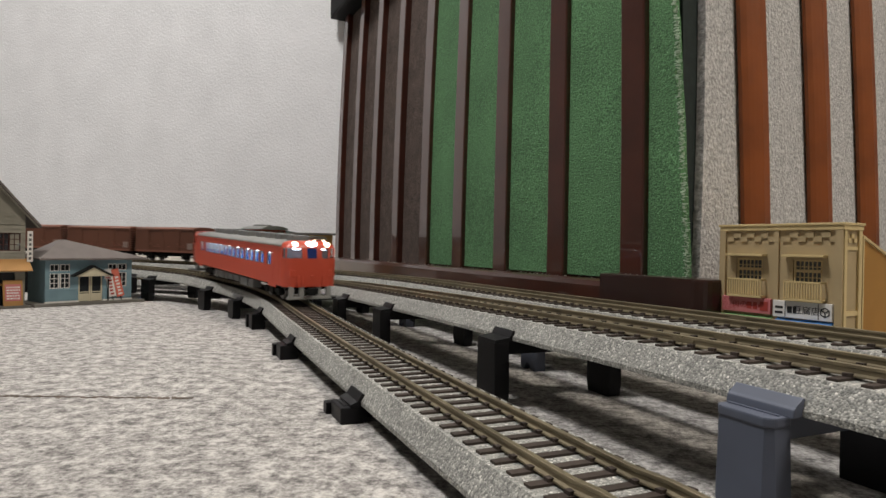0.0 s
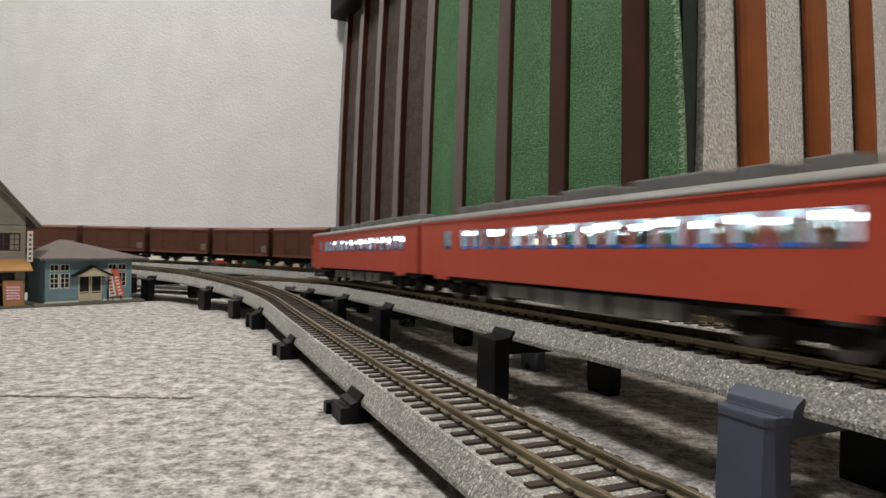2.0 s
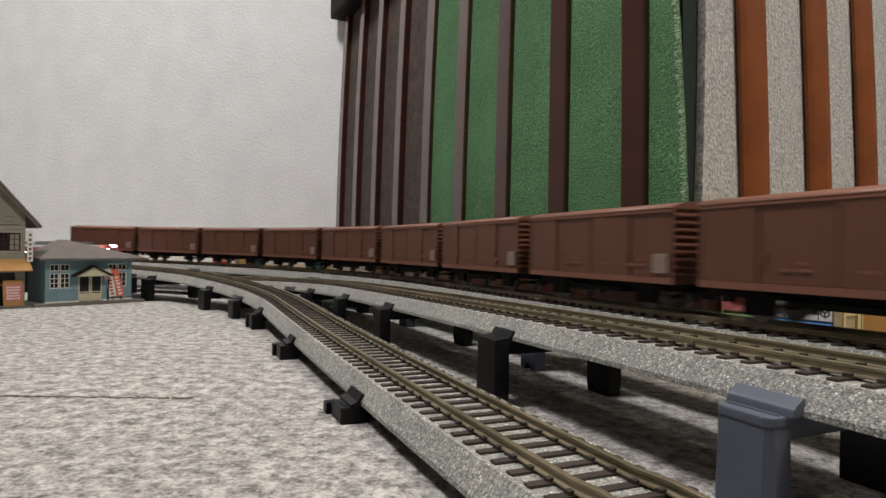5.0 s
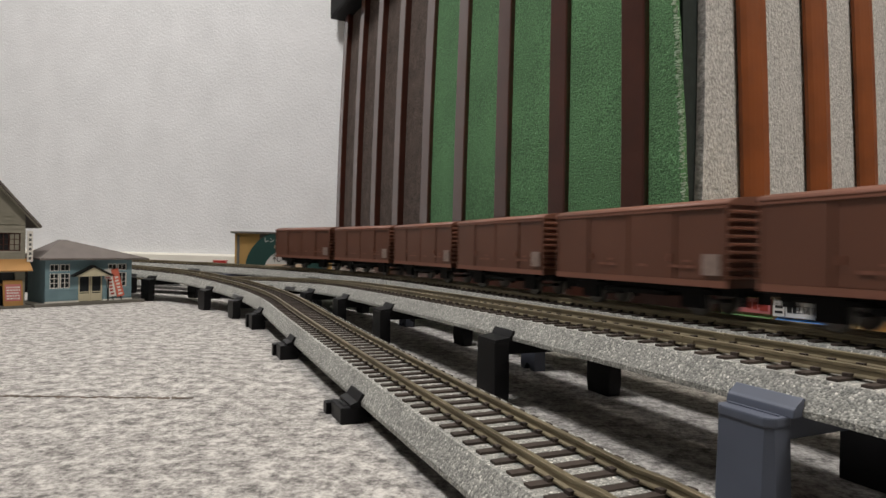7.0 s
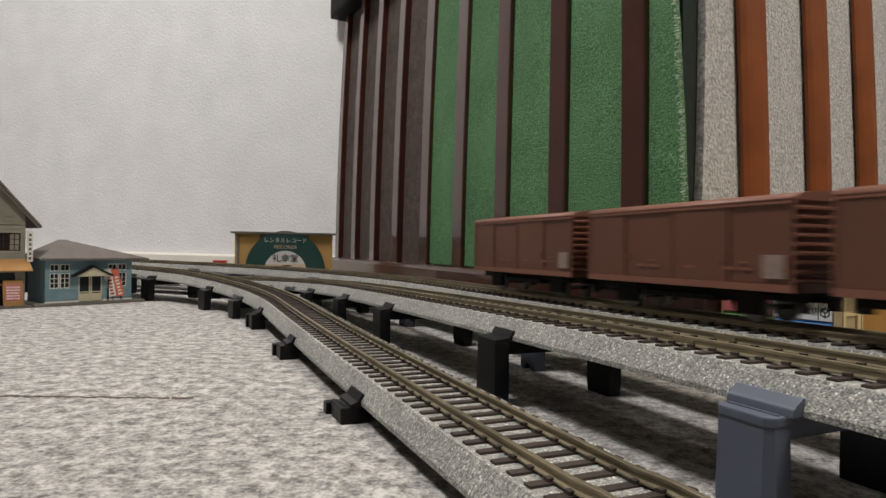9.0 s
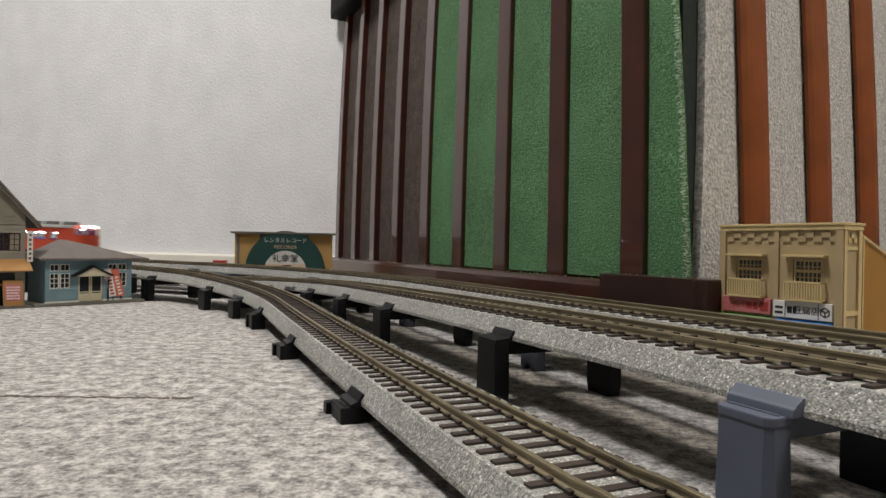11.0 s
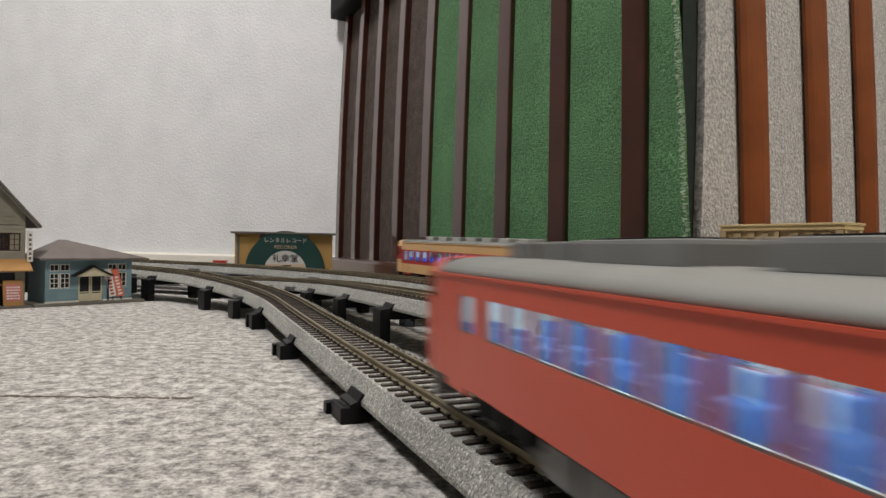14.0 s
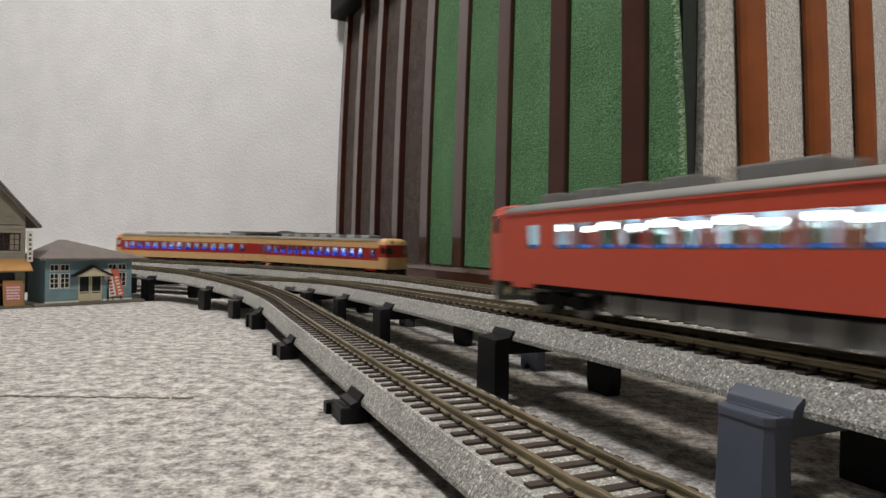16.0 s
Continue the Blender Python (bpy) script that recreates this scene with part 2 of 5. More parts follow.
# ---- railway lines: a straight, a far curve and a return loop behind the viewer ----
class Line:
    def __init__(self, x, y, h, straight, radius, z, g, g2, back):
        self.x, self.y, self.h, self.S, self.R, self.z, self.g, self.g2, self.back = x, y, h, straight, radius, z, g, g2, back
        self.turn = math.pi * radius
        self.length = 2 * self.turn + 2 * (straight + back)

    def height(self, s):
        if self.g2 > 3e-5 and s > 640:
            s = 640 + (s - 640) * 0.45
        return EYE * 1000 + self.z + self.g * s + self.g2 * s * s

    def at(self, s):
        """Place (mm), heading and height of the rail's top at s along the line."""
        s = (s + self.back) % self.length - self.back
        h, R = self.h, self.R
        x, y = self.x, self.y
        run = self.S + self.back
        if s <= self.S:
            p, a = (x - math.sin(h) * s, y + math.cos(h) * s), h
        else:
            cx, cy = x - math.sin(h) * self.S - R * math.cos(h), y + math.cos(h) * self.S - R * math.sin(h)
            u = s - self.S
            if u <= self.turn:
                a = h + u / R
            elif u <= self.turn + run:
                a = h + math.pi
            else:
                a = h + math.pi + (u - self.turn - run) / R
            d = min(max(u - self.turn, 0), run)
            cx, cy = cx + math.sin(h) * d, cy - math.cos(h) * d
            p = (cx + R * math.cos(a), cy + R * math.sin(a))
        far, near = 1020.0, -120.0
        if near <= s <= far:
            z = self.height(s)
        else:
            span = self.length - (far - near)
            k = ((s - far) % self.length) / span
            k = k * k * (3 - 2 * k)
            z = self.height(far) * (1 - k) + self.height(near) * k
        return p[0], p[1], z, a


LINES = {
    "near": Line(40.61, 119.15, 0.40792, 380.4, 554.7, -46.645, -0.00091, 4e-5, -6.0),
    "second": Line(103.03, 137.11, 0.41676, 418.4, 563.2, -24.55, -0.00681, -2e-5, 188.0),
    "third": Line(118.06, 239.39, 0.41669, 260.2, 770.8, -25.46, -0.00858, 1e-5, 500.0),
    "far": Line(160.13, 350.50, 0.48471, 260.7, 781.4, -46.985, 0.02268, -1e-5, 750.0),
}


def on_line(line, s, dz=0.0, forward=True):
    """Pose of a thing on the line; its x axis points along the way (to growing s when forward)."""
    x, y, z, a = line.at(s)
    x1, y1, z1, _ = line.at(s + 5)
    x0, y0, z0, _ = line.at(s - 5)
    d = Vector((x1 - x0, y1 - y0, z1 - z0)).normalized()
    if not forward:
        d = -d
    side = Vector((0, 0, 1)).cross(d).normalized()
    up = d.cross(side)
    m = Matrix((d, side, up)).transposed().to_4x4()
    m.translation = Vector((x, y, z + dz)) * K
    return m


def car_pose(line, s_lead, s_trail):
    """Pose of a car whose bogies stand at two places of the line, x axis from the trailing to the leading one."""
    a, b = Vector(line.at(s_lead)[:3]), Vector(line.at(s_trail)[:3])
    d = (a - b).normalized()
    side = Vector((0, 0, 1)).cross(d).normalized()
    m = Matrix((d, side, d.cross(side))).transposed().to_4x4()
    m.translation = (a + b) / 2 * K
    return m


def swept(line, s0, s1, step, profile):
    bm = bmesh.new()
    n = max(2, int((s1 - s0) / step) + 1)
    rows = []
    for i in range(n):
        x, y, z, a = line.at(s0 + (s1 - s0) * i / (n - 1))
        ca, sa = math.cos(a), math.sin(a)
        rows.append([bm.verts.new((x + ca * o, y + sa * o, z + h)) for o, h in profile])
    k = len(profile)
    for r0, r1 in zip(rows, rows[1:]):
        for j in range(k):
            bm.faces.new((r0[j], r0[(j + 1) % k], r1[(j + 1) % k], r1[j]))
    bm.faces.new(rows[0])
    bm.faces.new(rows[-1][::-1])
    return bm


ROADBED = [(-20.5, -11.5), (-20.5, -10), (-16.5, -3.4), (16.5, -3.4), (20.5, -10), (20.5, -11.5), (18, -11.5), (16, -7), (-16, -7), (-18, -11.5)]


def rail_profile(o):
    return [(o - 1.3, -2.7), (o + 1.3, -2.7), (o + 1.2, -2.3), (o + 0.55, -1.9), (o + 0.5, -1.0), (o + 0.75, -0.8), (o + 0.75, -0.12), (o + 0.6, 0), (o - 0.6, 0),
            (o - 0.75, -0.12), (o - 0.75, -0.8), (o - 0.5, -1.0), (o - 0.55, -1.9), (o - 1.2, -2.3)]


def railway(name, label, s0, s1):
    line = LINES[name]
    thing = tagged(new("railway_track"), label, "railway track", "model railway tracks")
    s = s0
    while s < s1 - 1:
        e = min(s + 246, s1)
        part("roadbed", swept(line, s + 0.04, e - 0.04, 10, ROADBED), "ballast", thing, "grey ballast roadbed section")
        for o in (-8.25, 8.25):
            part("rail", swept(line, s + 0.2, e - 0.2, 10, rail_profile(o)), "rail", thing, "brownish nickel rail")
        if s > s0:
            for o in (-1, 1):
                if s > 330:
                    j = boxes("joiner", [(-11, 11, o * 20.2 - 0.9, o * 20.2 + 0.9, -10.6, -7.2)], "joint_grey", thing, "", 0.3)
                    j.matrix_basis = on_line(line, s)
            for k in (-8.25, 8.25):
                bm = bmesh.new()
                for o in (-1, 1):
                    box(bm, -4, 4, k + 0.62 * o - 0.22, k + 0.62 * o + 0.22, -2.2, -0.7)
                j = part("rail_joiner", bm, "rail", thing)
                j.matrix_basis = on_line(line, s)
        s = e
    rest = swept(line, s1 + 0.2, s0 + line.length - 0.2, 25, ROADBED)
    part("roadbed", rest, "ballast", thing, "grey ballast roadbed of the return loop")
    for o in (-8.25, 8.25):
        part("rail", swept(line, s1 + 0.2, s0 + line.length - 0.2, 25, rail_profile(o)), "rail", thing, "brownish nickel rail")
    return thing


SLEEPER = {}


def sleepers(name, thing, s0, s1):
    if not SLEEPER:
        bm = bmesh.new()
        box(bm, -1.3, 1.3, -15.2, 15.2, -3.9, -2.75)
        for o in (-8.25, 8.25):
            for k in (-1.6, 1.6):
                box(bm, -0.9, 0.9, o + k - 0.7, o + k + 0.7, -2.8, -1.9)
        SLEEPER["me"] = mesh_of("sleeper", bm, "sleeper")
    s = s0
    while s < s1:
        shared("sleeper", SLEEPER["me"], thing, on_line(LINES[name], s))
        s += 7.6


# ---- the room ----
def frame_of(x, y, dx, dy, z=0.0):
    """Axes of a wall or building: x along its front, y into it (millimetres)."""
    n = math.hypot(dx, dy)
    dx, dy = dx / n, dy / n
    m = Matrix(((dx, -dy, 0, x * K), (dy, dx, 0, y * K), (0, 0, 1, z * K), (0, 0, 0, 1)))
    return m


def room():
    bm = bmesh.new()
    box(bm, -3100, 1900, -2700, 2400, -20, 0)
    tagged(part("floor", bm, "carpet"), "mottled grey loop-pile carpet floor", "floor", kind="structure")
    bm = bmesh.new()
    box(bm, -3100, 1900, -2700, 2400, 2400, 2440)
    tagged(part("ceiling", bm, "ceiling"), "plain off-white ceiling", "ceiling", kind="structure")
    corners = [(-3000, 2268), (-193, 1177), (196, 402), (1793, 1759), (1793, -2600), (-3000, -2600), (-3000, 2268)]
    names = ["wall_north", "wall_east", "wall_panel_side", "wall_right", "wall_behind", "wall_west"]
    for (a, b), name in zip(zip(corners, corners[1:]), names):
        d = math.hypot(b[0] - a[0], b[1] - a[1])
        bm = bmesh.new()
        back, thick = {"wall_panel_side": (75, 80), "wall_east": (18, 14)}.get(name, (18, 80))
        start = 70 if name == "wall_panel_side" else -20
        end = d + {"wall_west": 30, "wall_east": -110}.get(name, 0)
        box(bm, start, end, back, back + thick, 0, 2400)
        seen = name in ("wall_north", "wall_east", "wall_panel_side")
        w = tagged(part(name, bm, "wallpaper" if seen else "wall_plain"), "pale grey embossed wallpaper wall" if seen else "plain grey wall of the room", "wall", kind="structure")
        w.matrix_basis = frame_of(*a, b[0] - a[0], b[1] - a[1])
        if name == "wall_north":
            bm = bmesh.new()
            prism(bm, [(4, 0), (18, 0), (18, 41), (8, 41), (4, 37)], 0, d - 20, "x")
            bb = tagged(part("baseboard", bm, "base"), "cream painted baseboard along the wall", "baseboard", kind="structure")
            bb.matrix_basis = w.matrix_basis.copy()
    for x, y, sx, sy, _, _ in LAMPS:
        th = tagged(new("ceiling_light"), "flat white ceiling light fitting", "ceiling light", "ceiling lights")
        th.matrix_basis = pose(x, y, 2.4)
        boxes("housing", [(-sx * 520, sx * 520, -sy * 560, sy * 560, -55, 0)], "white", th, bev=4)
        boxes("diffuser", [(-sx * 500, sx * 500, -sy * 500, sy * 500, -62, -56)], "sheen", th)


def panel_warp(x, z, pitch):
    """How far the old panel has bent away from the upright plane at a place on it (millimetres)."""
    i = x / pitch
    return (4.6 - (0.55 * i * i if i > 0 else 0.0)) * (z / 300.0) ** 2


def slat_solid(width, depth, z0, z1, shift=lambda z: 0.0, segments=14, chamfer=0.0):
    """A planed slat with eased edges, following a bend; x from -width to 0, front face at -depth."""
    e = depth * 0.16
    ring = [(-width, 0), (-width, -depth + e), (-width + 0.3 * e, -depth + 0.3 * e), (-width + e, -depth),
            (-e, -depth), (-0.3 * e, -depth + 0.3 * e), (0, -depth + e), (0, 0)]
    if chamfer:
        ring = [(-width, 0), (-width, -3)] + [(-width + chamfer * k, -3 - (depth - 3) * k ** 0.75) for k in (0.25, 0.5, 0.75, 1.0)] + ring[4:]
    bm = bmesh.new()
    rows = []
    for k in range(segments + 1):
        z = z0 + (z1 - z0) * k / segments
        rows.append([bm.verts.new((x, y + shift(z), z)) for x, y in ring])
    n = len(ring)
    for r0, r1 in zip(rows, rows[1:]):
        for j in range(n):
            bm.faces.new((r0[j], r0[(j + 1) % n], r1[(j + 1) % n], r1[j]))
    bm.faces.new(rows[0])
    bm.faces.new(rows[-1][::-1])
    return bm


def sheet_solid(left, right, z0, z1, y0, y1, shift=lambda x, z: 0.0, nx=16, nz=30):
    """A thick sheet whose side edges are functions of the height."""
    bm = bmesh.new()
    grids = []
    for y in (y0, y1):
        g = []
        for k in range(nz + 1):
            z = z0 + (z1 - z0) * k / nz
            a, b = left(z), right(z)
            g.append([bm.verts.new((a + (b - a) * i / nx, y + shift(a + (b - a) * i / nx, z), z)) for i in range(nx + 1)])
        grids.append(g)
    f, b = grids
    for k in range(nz):
        for i in range(nx):
            bm.faces.new((f[k][i], f[k][i + 1], f[k + 1][i + 1], f[k + 1][i]))
            bm.faces.new((b[k][i], b[k + 1][i], b[k + 1][i + 1], b[k][i + 1]))
        bm.faces.new((f[k][0], f[k + 1][0], b[k + 1][0], b[k][0]))
        bm.faces.new((f[k][nx], b[k][nx], b[k + 1][nx], f[k + 1][nx]))
    for i in range(nx):
        bm.faces.new((f[0][i], b[0][i], b[0][i + 1], f[0][i + 1]))
        bm.faces.new((f[nz][i], f[nz][i + 1], b[nz][i + 1], b[nz][i]))
    return bm


def slatted_panels():
    # the long panel beside the far track
    m = frame_of(-16.6, 812, 0.4356, -0.9002)
    th = tagged(new("slatted_panel"), "dark varnished wooden slat panel over brown felt", "slatted panel", "slatted panels")
    th.matrix_basis = m
    P = 95.26

    def bend(x, z):
        return panel_warp(x, z, P)

    part("felt_backing", sheet_solid(lambda z: -4.26 * P, lambda z: -0.2 * P, 20, 520, 0, 6, bend), "felt_brown", th, "dark brown felt backing")
    part("felt_backing", sheet_solid(lambda z: -0.2 * P, lambda z: 4.28 * P, 20, 620, 7, 12, bend), "felt_brown", th, "dark brown felt backing")
    for i in range(-4, 5):
        x = i * P + (7.5 if i >= 0 else 1)
        sl = part("slat", slat_solid(24.5 if i >= 0 else 22, 9, 30, 670, lambda z: bend(x, z)), "wood", th)
        sl.matrix_basis = Matrix.Translation((x * K, 0, 0))
    bm = bmesh.new()
    prism(bm, [(-19, 0), (0, 0), (0, 41), (-14, 41), (-17.6, 39.8), (-19, 36)], -4.28 * P, 3.72 * P, "x")
    part("base_rail", bm, "wood", th, "glossy dark wooden base rail")
    bm = bmesh.new()
    end = [(4.75 * P - 9 + 9 * math.sin(a), -20 + 9 - 9 * math.cos(a)) for a in (0, 0.3, 0.6, 0.9, 1.2, math.pi / 2)]
    prism(bm, [(3.73 * P, -20)] + end + [(4.75 * P, 8), (3.73 * P, 8)], 0, 46, "z")
    bmesh.ops.bevel(bm, geom=[e for e in bm.edges if all(v.co.z > 45 for v in e.verts)], offset=1.6, segments=2, affect="EDGES", profile=0.6)
    part("base_block", bm, "wood_dark", th, "dark wooden end block")
    # wooden rail given the near-black iron colour in place of the shade on it
    boxes("top_rail", [(-4.45 * P, 4.6 * P, -20, 18, 485, 560)], "iron", th, "wooden top rail, coloured near-black for shade", bev=5)
    # artificial turf sheet tucked behind the slats
    rng = random.Random(4)
    knots = [rng.uniform(-0.4, 0.4) for _ in range(80)]

    def turf_edge(z):
        return 4.45 * P - 0.064 * (z - 44) + knots[int(z / 9) % 80]

    turf = tagged(part("artificial_turf", sheet_solid(lambda z: -0.10 * P, turf_edge, 42.5, 640, -4.0, 2.5, bend, 24, 66), "turf"), "green artificial turf sheet with a frayed edge", "artificial turf")
    turf.matrix_basis = m
    bm = bmesh.new()
    for i in range(1700):
        z = rng.uniform(46, 640)
        x = turf_edge(z) + rng.uniform(-0.6, 1.4)
        y = rng.uniform(-4.6, -1) + bend(x, z)
        box(bm, x - 1.0, x + rng.uniform(0.4, 2.2), y, y + 0.35, z, z + 0.45)
    tagged(part("frayed_fringe", bm, "fringe", turf, "pale frayed fibres"), kind="stuff")
    rs = np.random.RandomState(11)
    count = 36000
    fx, fz = rs.uniform(-0.08 * P, 4.46 * P, count), 43 + 597 * rs.uniform(0, 1, count) ** 1.35
    fx = np.minimum(fx, 4.44 * P - 0.064 * (fz - 44))
    lean = (4.6 - 0.55 * np.maximum(fx / P, 0) ** 2) * (fz / 300.0) ** 2
    base = np.stack([fx, -4.0 + lean, fz], 1)
    tip = base + np.stack([rs.normal(0, 0.7, count), -rs.uniform(0.4, 1.3, count), rs.normal(-0.1, 0.7, count)], 1)
    side = np.stack([rs.uniform(0.12, 0.3, count), np.zeros(count), rs.uniform(-0.25, 0.25, count)], 1)
    verts = np.stack([base - side, base + side, tip], 1).reshape(-1, 3) * K
    me = bpy.data.meshes.new("turf_fibres")
    me.from_pydata(verts.tolist(), [], np.arange(3 * count).reshape(-1, 3).tolist())
    me.materials.append(M["turf_tip"])
    fib = new("turf_pile", me)
    fib.parent = turf
    tagged(fib, kind="stuff")
    # crumbs of fibre that have fallen on the rail
    bm = bmesh.new()
    for i in range(150):
        x = rng.uniform(-3.9 * P, 4.6 * P)
        z = 41.05 if x < 3.7 * P else 46.05
        y = rng.uniform(-13, -6)
        l = rng.uniform(0.3, 1.3)
        box(bm, x, x + l, y, y + rng.uniform(0.3, 0.8), z, z + rng.uniform(0.2, 0.7))
    tagged(part("lint", bm, "lint"), "pale crumbs of lint along the rail", "lint", kind="stuff").matrix_basis = m
    # the paler panel leaning beyond it; its stronger light is put into the slat colour
    m2 = frame_of(172, 426, 0.774, 0.633) @ pose(0, 0, 0, -2.6, 0, 0)
    th = tagged(new("slatted_panel"), "reddish varnished wooden slat panel over pale grey felt", "slatted panel", "slatted panels")
    th.matrix_basis = m2
    part("felt_backing", sheet_solid(lambda z: -1 + 0.15 * z - 0.0002 * z * z, lambda z: 700.0, 0, 640, 0, 6), "felt_grey", th, "pale grey felt backing")
    # near-black sheet added behind the felt edge; its colour is the gap's shade
    part("edge_strip", sheet_solid(lambda z: -3 + 0.03 * z, lambda z: 40.0, 0, 640, 6.5, 9, nx=2), "felt_black", th, "near-black sheet standing in for the shaded gap")
    for t in (88.0, 209.0, 329.0, 448.0):
        sl = part("slat", slat_solid(24, 12, 0, 640, lambda z: -2.2 * math.sin(min(z, 420) / 420 * math.pi), chamfer=13.0), "wood_light", th)
        sl.matrix_basis = Matrix.Translation((t * K, 0, 0))


# ---- piers ----
def black_pier(line, s, legs=(-1, 1)):
    """A trestle of black plastic: two flat legs, a cross beam and two clips that grip the roadbed."""
    x, y, z, a = LINES[line].at(s)
    top = z - 11.5
    th = tagged(new("track_pier"), "black plastic trestle pier under the track", "track pier", "black track piers")
    th.matrix_basis = pose(x * K, y * K, 0, rz=math.degrees(a))
    boxes("beam", [(-26 if -1 in legs else -8, 31, -4.5, 4.5, max(1.0, top - 6), top - 0.2)], "black", th, bev=0.6)
    for o in legs:
        c = -25.2 if o < 0 else 31.0
        if top > 14:
            bm = bmesh.new()
            prism(bm, [(-7.7, top - 0.4), (-7.9, 5), (-7.2, 0), (7.2, 0), (7.9, 5), (7.7, top - 0.4)], c - 3.3, c + 3.3, "x")
            bmesh.ops.bevel(bm, geom=bm.edges[:], offset=0.6, segments=2, affect="EDGES", profile=0.6)
            part("leg", bm, "black", th)
        else:
            boxes("foot", [(o * 22 - 6, o * 22 + 4, -7.5, 7.5, 0, max(3.0, top - 0.5))], "black", th, bev=0.7)
        bm = bmesh.new()
        lip = o * 28.4 if o < 0 and top > 14 else o * 24.5
        prism(bm, [(o * 20.6, top - 0.5), (lip, top - 0.5), (lip, top + 0.5), (o * 22.0, top + 1.4), (o * 20.2, top + 4.2), (o * 19.3, top + 3.8), (o * 20.7, top + 1.2)], -7.7, 7.7, "y")
        part("clip", bm, "black", th)
        if top <= 14:
            boxes("peg", [(o * 22 - 7.5, o * 22 + 2, 8.6, 13.5, 0, max(2.5, top - 2))], "black", th, bev=0.5)
    return th


def grey_pier(line, s):
    """A grey plastic trestle: two columns with arched feet joined by a flat cap."""
    x, y, z, a = LINES[line].at(s)
    top = z - 11.5
    th = tagged(new("track_pier"), "blue-grey plastic trestle pier with arched feet", "track pier", "grey track piers")
    th.matrix_basis = pose(x * K, y * K, 0, rz=math.degrees(a))
    w = 7.0
    arch = [(2.6 * math.cos(t), max(0.0, 3.4 * math.sin(t))) for t in (math.pi, 2.5, 2.0, 1.57, 1.14, 0.64, 0.0)]
    for c in (-24.5, 24.5):
        bm = bmesh.new()
        prism(bm, [(-w, 0)] + arch + [(w, 0), (w - 0.4, top - 1), (-w + 0.4, top - 1)], c - 3.2, c + 3.2, "x")
        part("column", bm, "pier_grey", th)
    boxes("cap", [(-28.5, 28.5, -w - 0.5, w + 0.5, top - 3.5, top - 0.2)], "pier_grey", th, bev=0.5)
    return th


def side_pier(line, s):
    """A flat grey plastic column beside the track, with a lipped cap that grips the roadbed's edge."""
    x, y, z, a = LINES[line].at(s)
    top = z - 11.5
    th = tagged(new("track_pier"), "blue-grey plastic column pier with a lipped cap", "track pier", "grey track piers")
    th.matrix_basis = pose(x * K, y * K, 0, rz=math.degrees(a))
    x0, x1, w, c = -28.4, -22.0, 7.6, 1.5

    def outline(g):
        return [(x0 - g, -w + c), (x0 + c, -w - g), (x1, -w - g), (x1, w + g), (x0 + c, w + g), (x0 - g, w - c)]

    bm = bmesh.new()
    low, high = [bm.verts.new((px, py, 0)) for px, py in outline(0.9)], [bm.verts.new((px, py, top - 2.4)) for px, py in outline(0.0)]
    for i in range(6):
        bm.faces.new((low[i], low[(i + 1) % 6], high[(i + 1) % 6], high[i]))
    bm.faces.new(low)
    bm.faces.new(high[::-1])
    part("column", bm, "pier_grey", th)
    bm = bmesh.new()
    prism(bm, outline(0.35), top - 2.4, top, "z")
    bmesh.ops.bevel(bm, geom=bm.edges[:], offset=0.5, segments=2, affect="EDGES", profile=0.6)
    part("cap", bm, "pier_grey", th)
    boxes("groove", [(x0 + 3.2, x0 + 4.0, -w + 0.6, w - 0.6, top - 0.1, top + 0.35)], "pier_grey", th, bev=0.15)
    bm = bmesh.new()
    prism(bm, [(-23.6, top - 0.2), (-20.4, top - 0.2), (-20.7, top + 1.4), (-19.4, top + 3.9), (-20.3, top + 4.3), (-22.4, top + 2.2), (-23.2, top + 1.8)], -9.4, 8.6, "y")
    bmesh.ops.bevel(bm, geom=bm.edges[:], offset=0.35, segments=2, affect="EDGES", profile=0.6)
    part("clip", bm, "pier_grey", th)
    boxes("beam", [(-22, 29, -3.5, 3.5, top - 7, top - 0.3)], "pier_grey", th, bev=0.5)
    boxes("leg", [(27.5, 34, -1, 14.5, 0, top - 0.4)], "black", th, "black plastic far leg", bev=0.6)
    return th


# ---- little buildings ----
def pane_grid(name, parent, x0, x1, z0, z1, y, nx, nz, frame_mat, pane="glass_dark", bar=0.9):
    """A window in a wall at depth y: dark pane, frame and glazing bars."""
    w = boxes("window", [(x0, x1, y, y + 0.6, z0, z1)], pane, parent, name)
    rows = [(x0 - bar, x1 + bar, y - 0.9, y + 0.2, z0 - bar, z0), (x0 - bar, x1 + bar, y - 0.9, y + 0.2, z1, z1 + bar)]
    rows += [(x0 - bar, x0, y - 0.9, y + 0.2, z0, z1), (x1, x1 + bar, y - 0.9, y + 0.2, z0, z1)]
    boxes("window_frame", rows, frame_mat, w)
    rows = [(x0 + (x1 - x0) * i / nx - bar * 0.3, x0 + (x1 - x0) * i / nx + bar * 0.3, y - 0.5, y + 0.1, z0, z1) for i in range(1, nx)]
    rows += [(x0, x1, y - 0.45, y + 0.05, z0 + (z1 - z0) * i / nz - bar * 0.3, z0 + (z1 - z0) * i / nz + bar * 0.3) for i in range(1, nz)]
    if rows:
        boxes("glazing_bars", rows, frame_mat, w)
    return w


def clapboards(parent, mat, x0, x1, y, z0, z1, pitch):
    z = z0
    while z < z1 - 0.2:
        e = min(z + pitch, z1)
        bm = bmesh.new()
        prism(bm, [(y - 0.9, z), (y + 1.2, z), (y + 1.2, e), (y - 0.1, e)], x0, x1, "x")
        part("board", bm, mat, parent)
        z = e


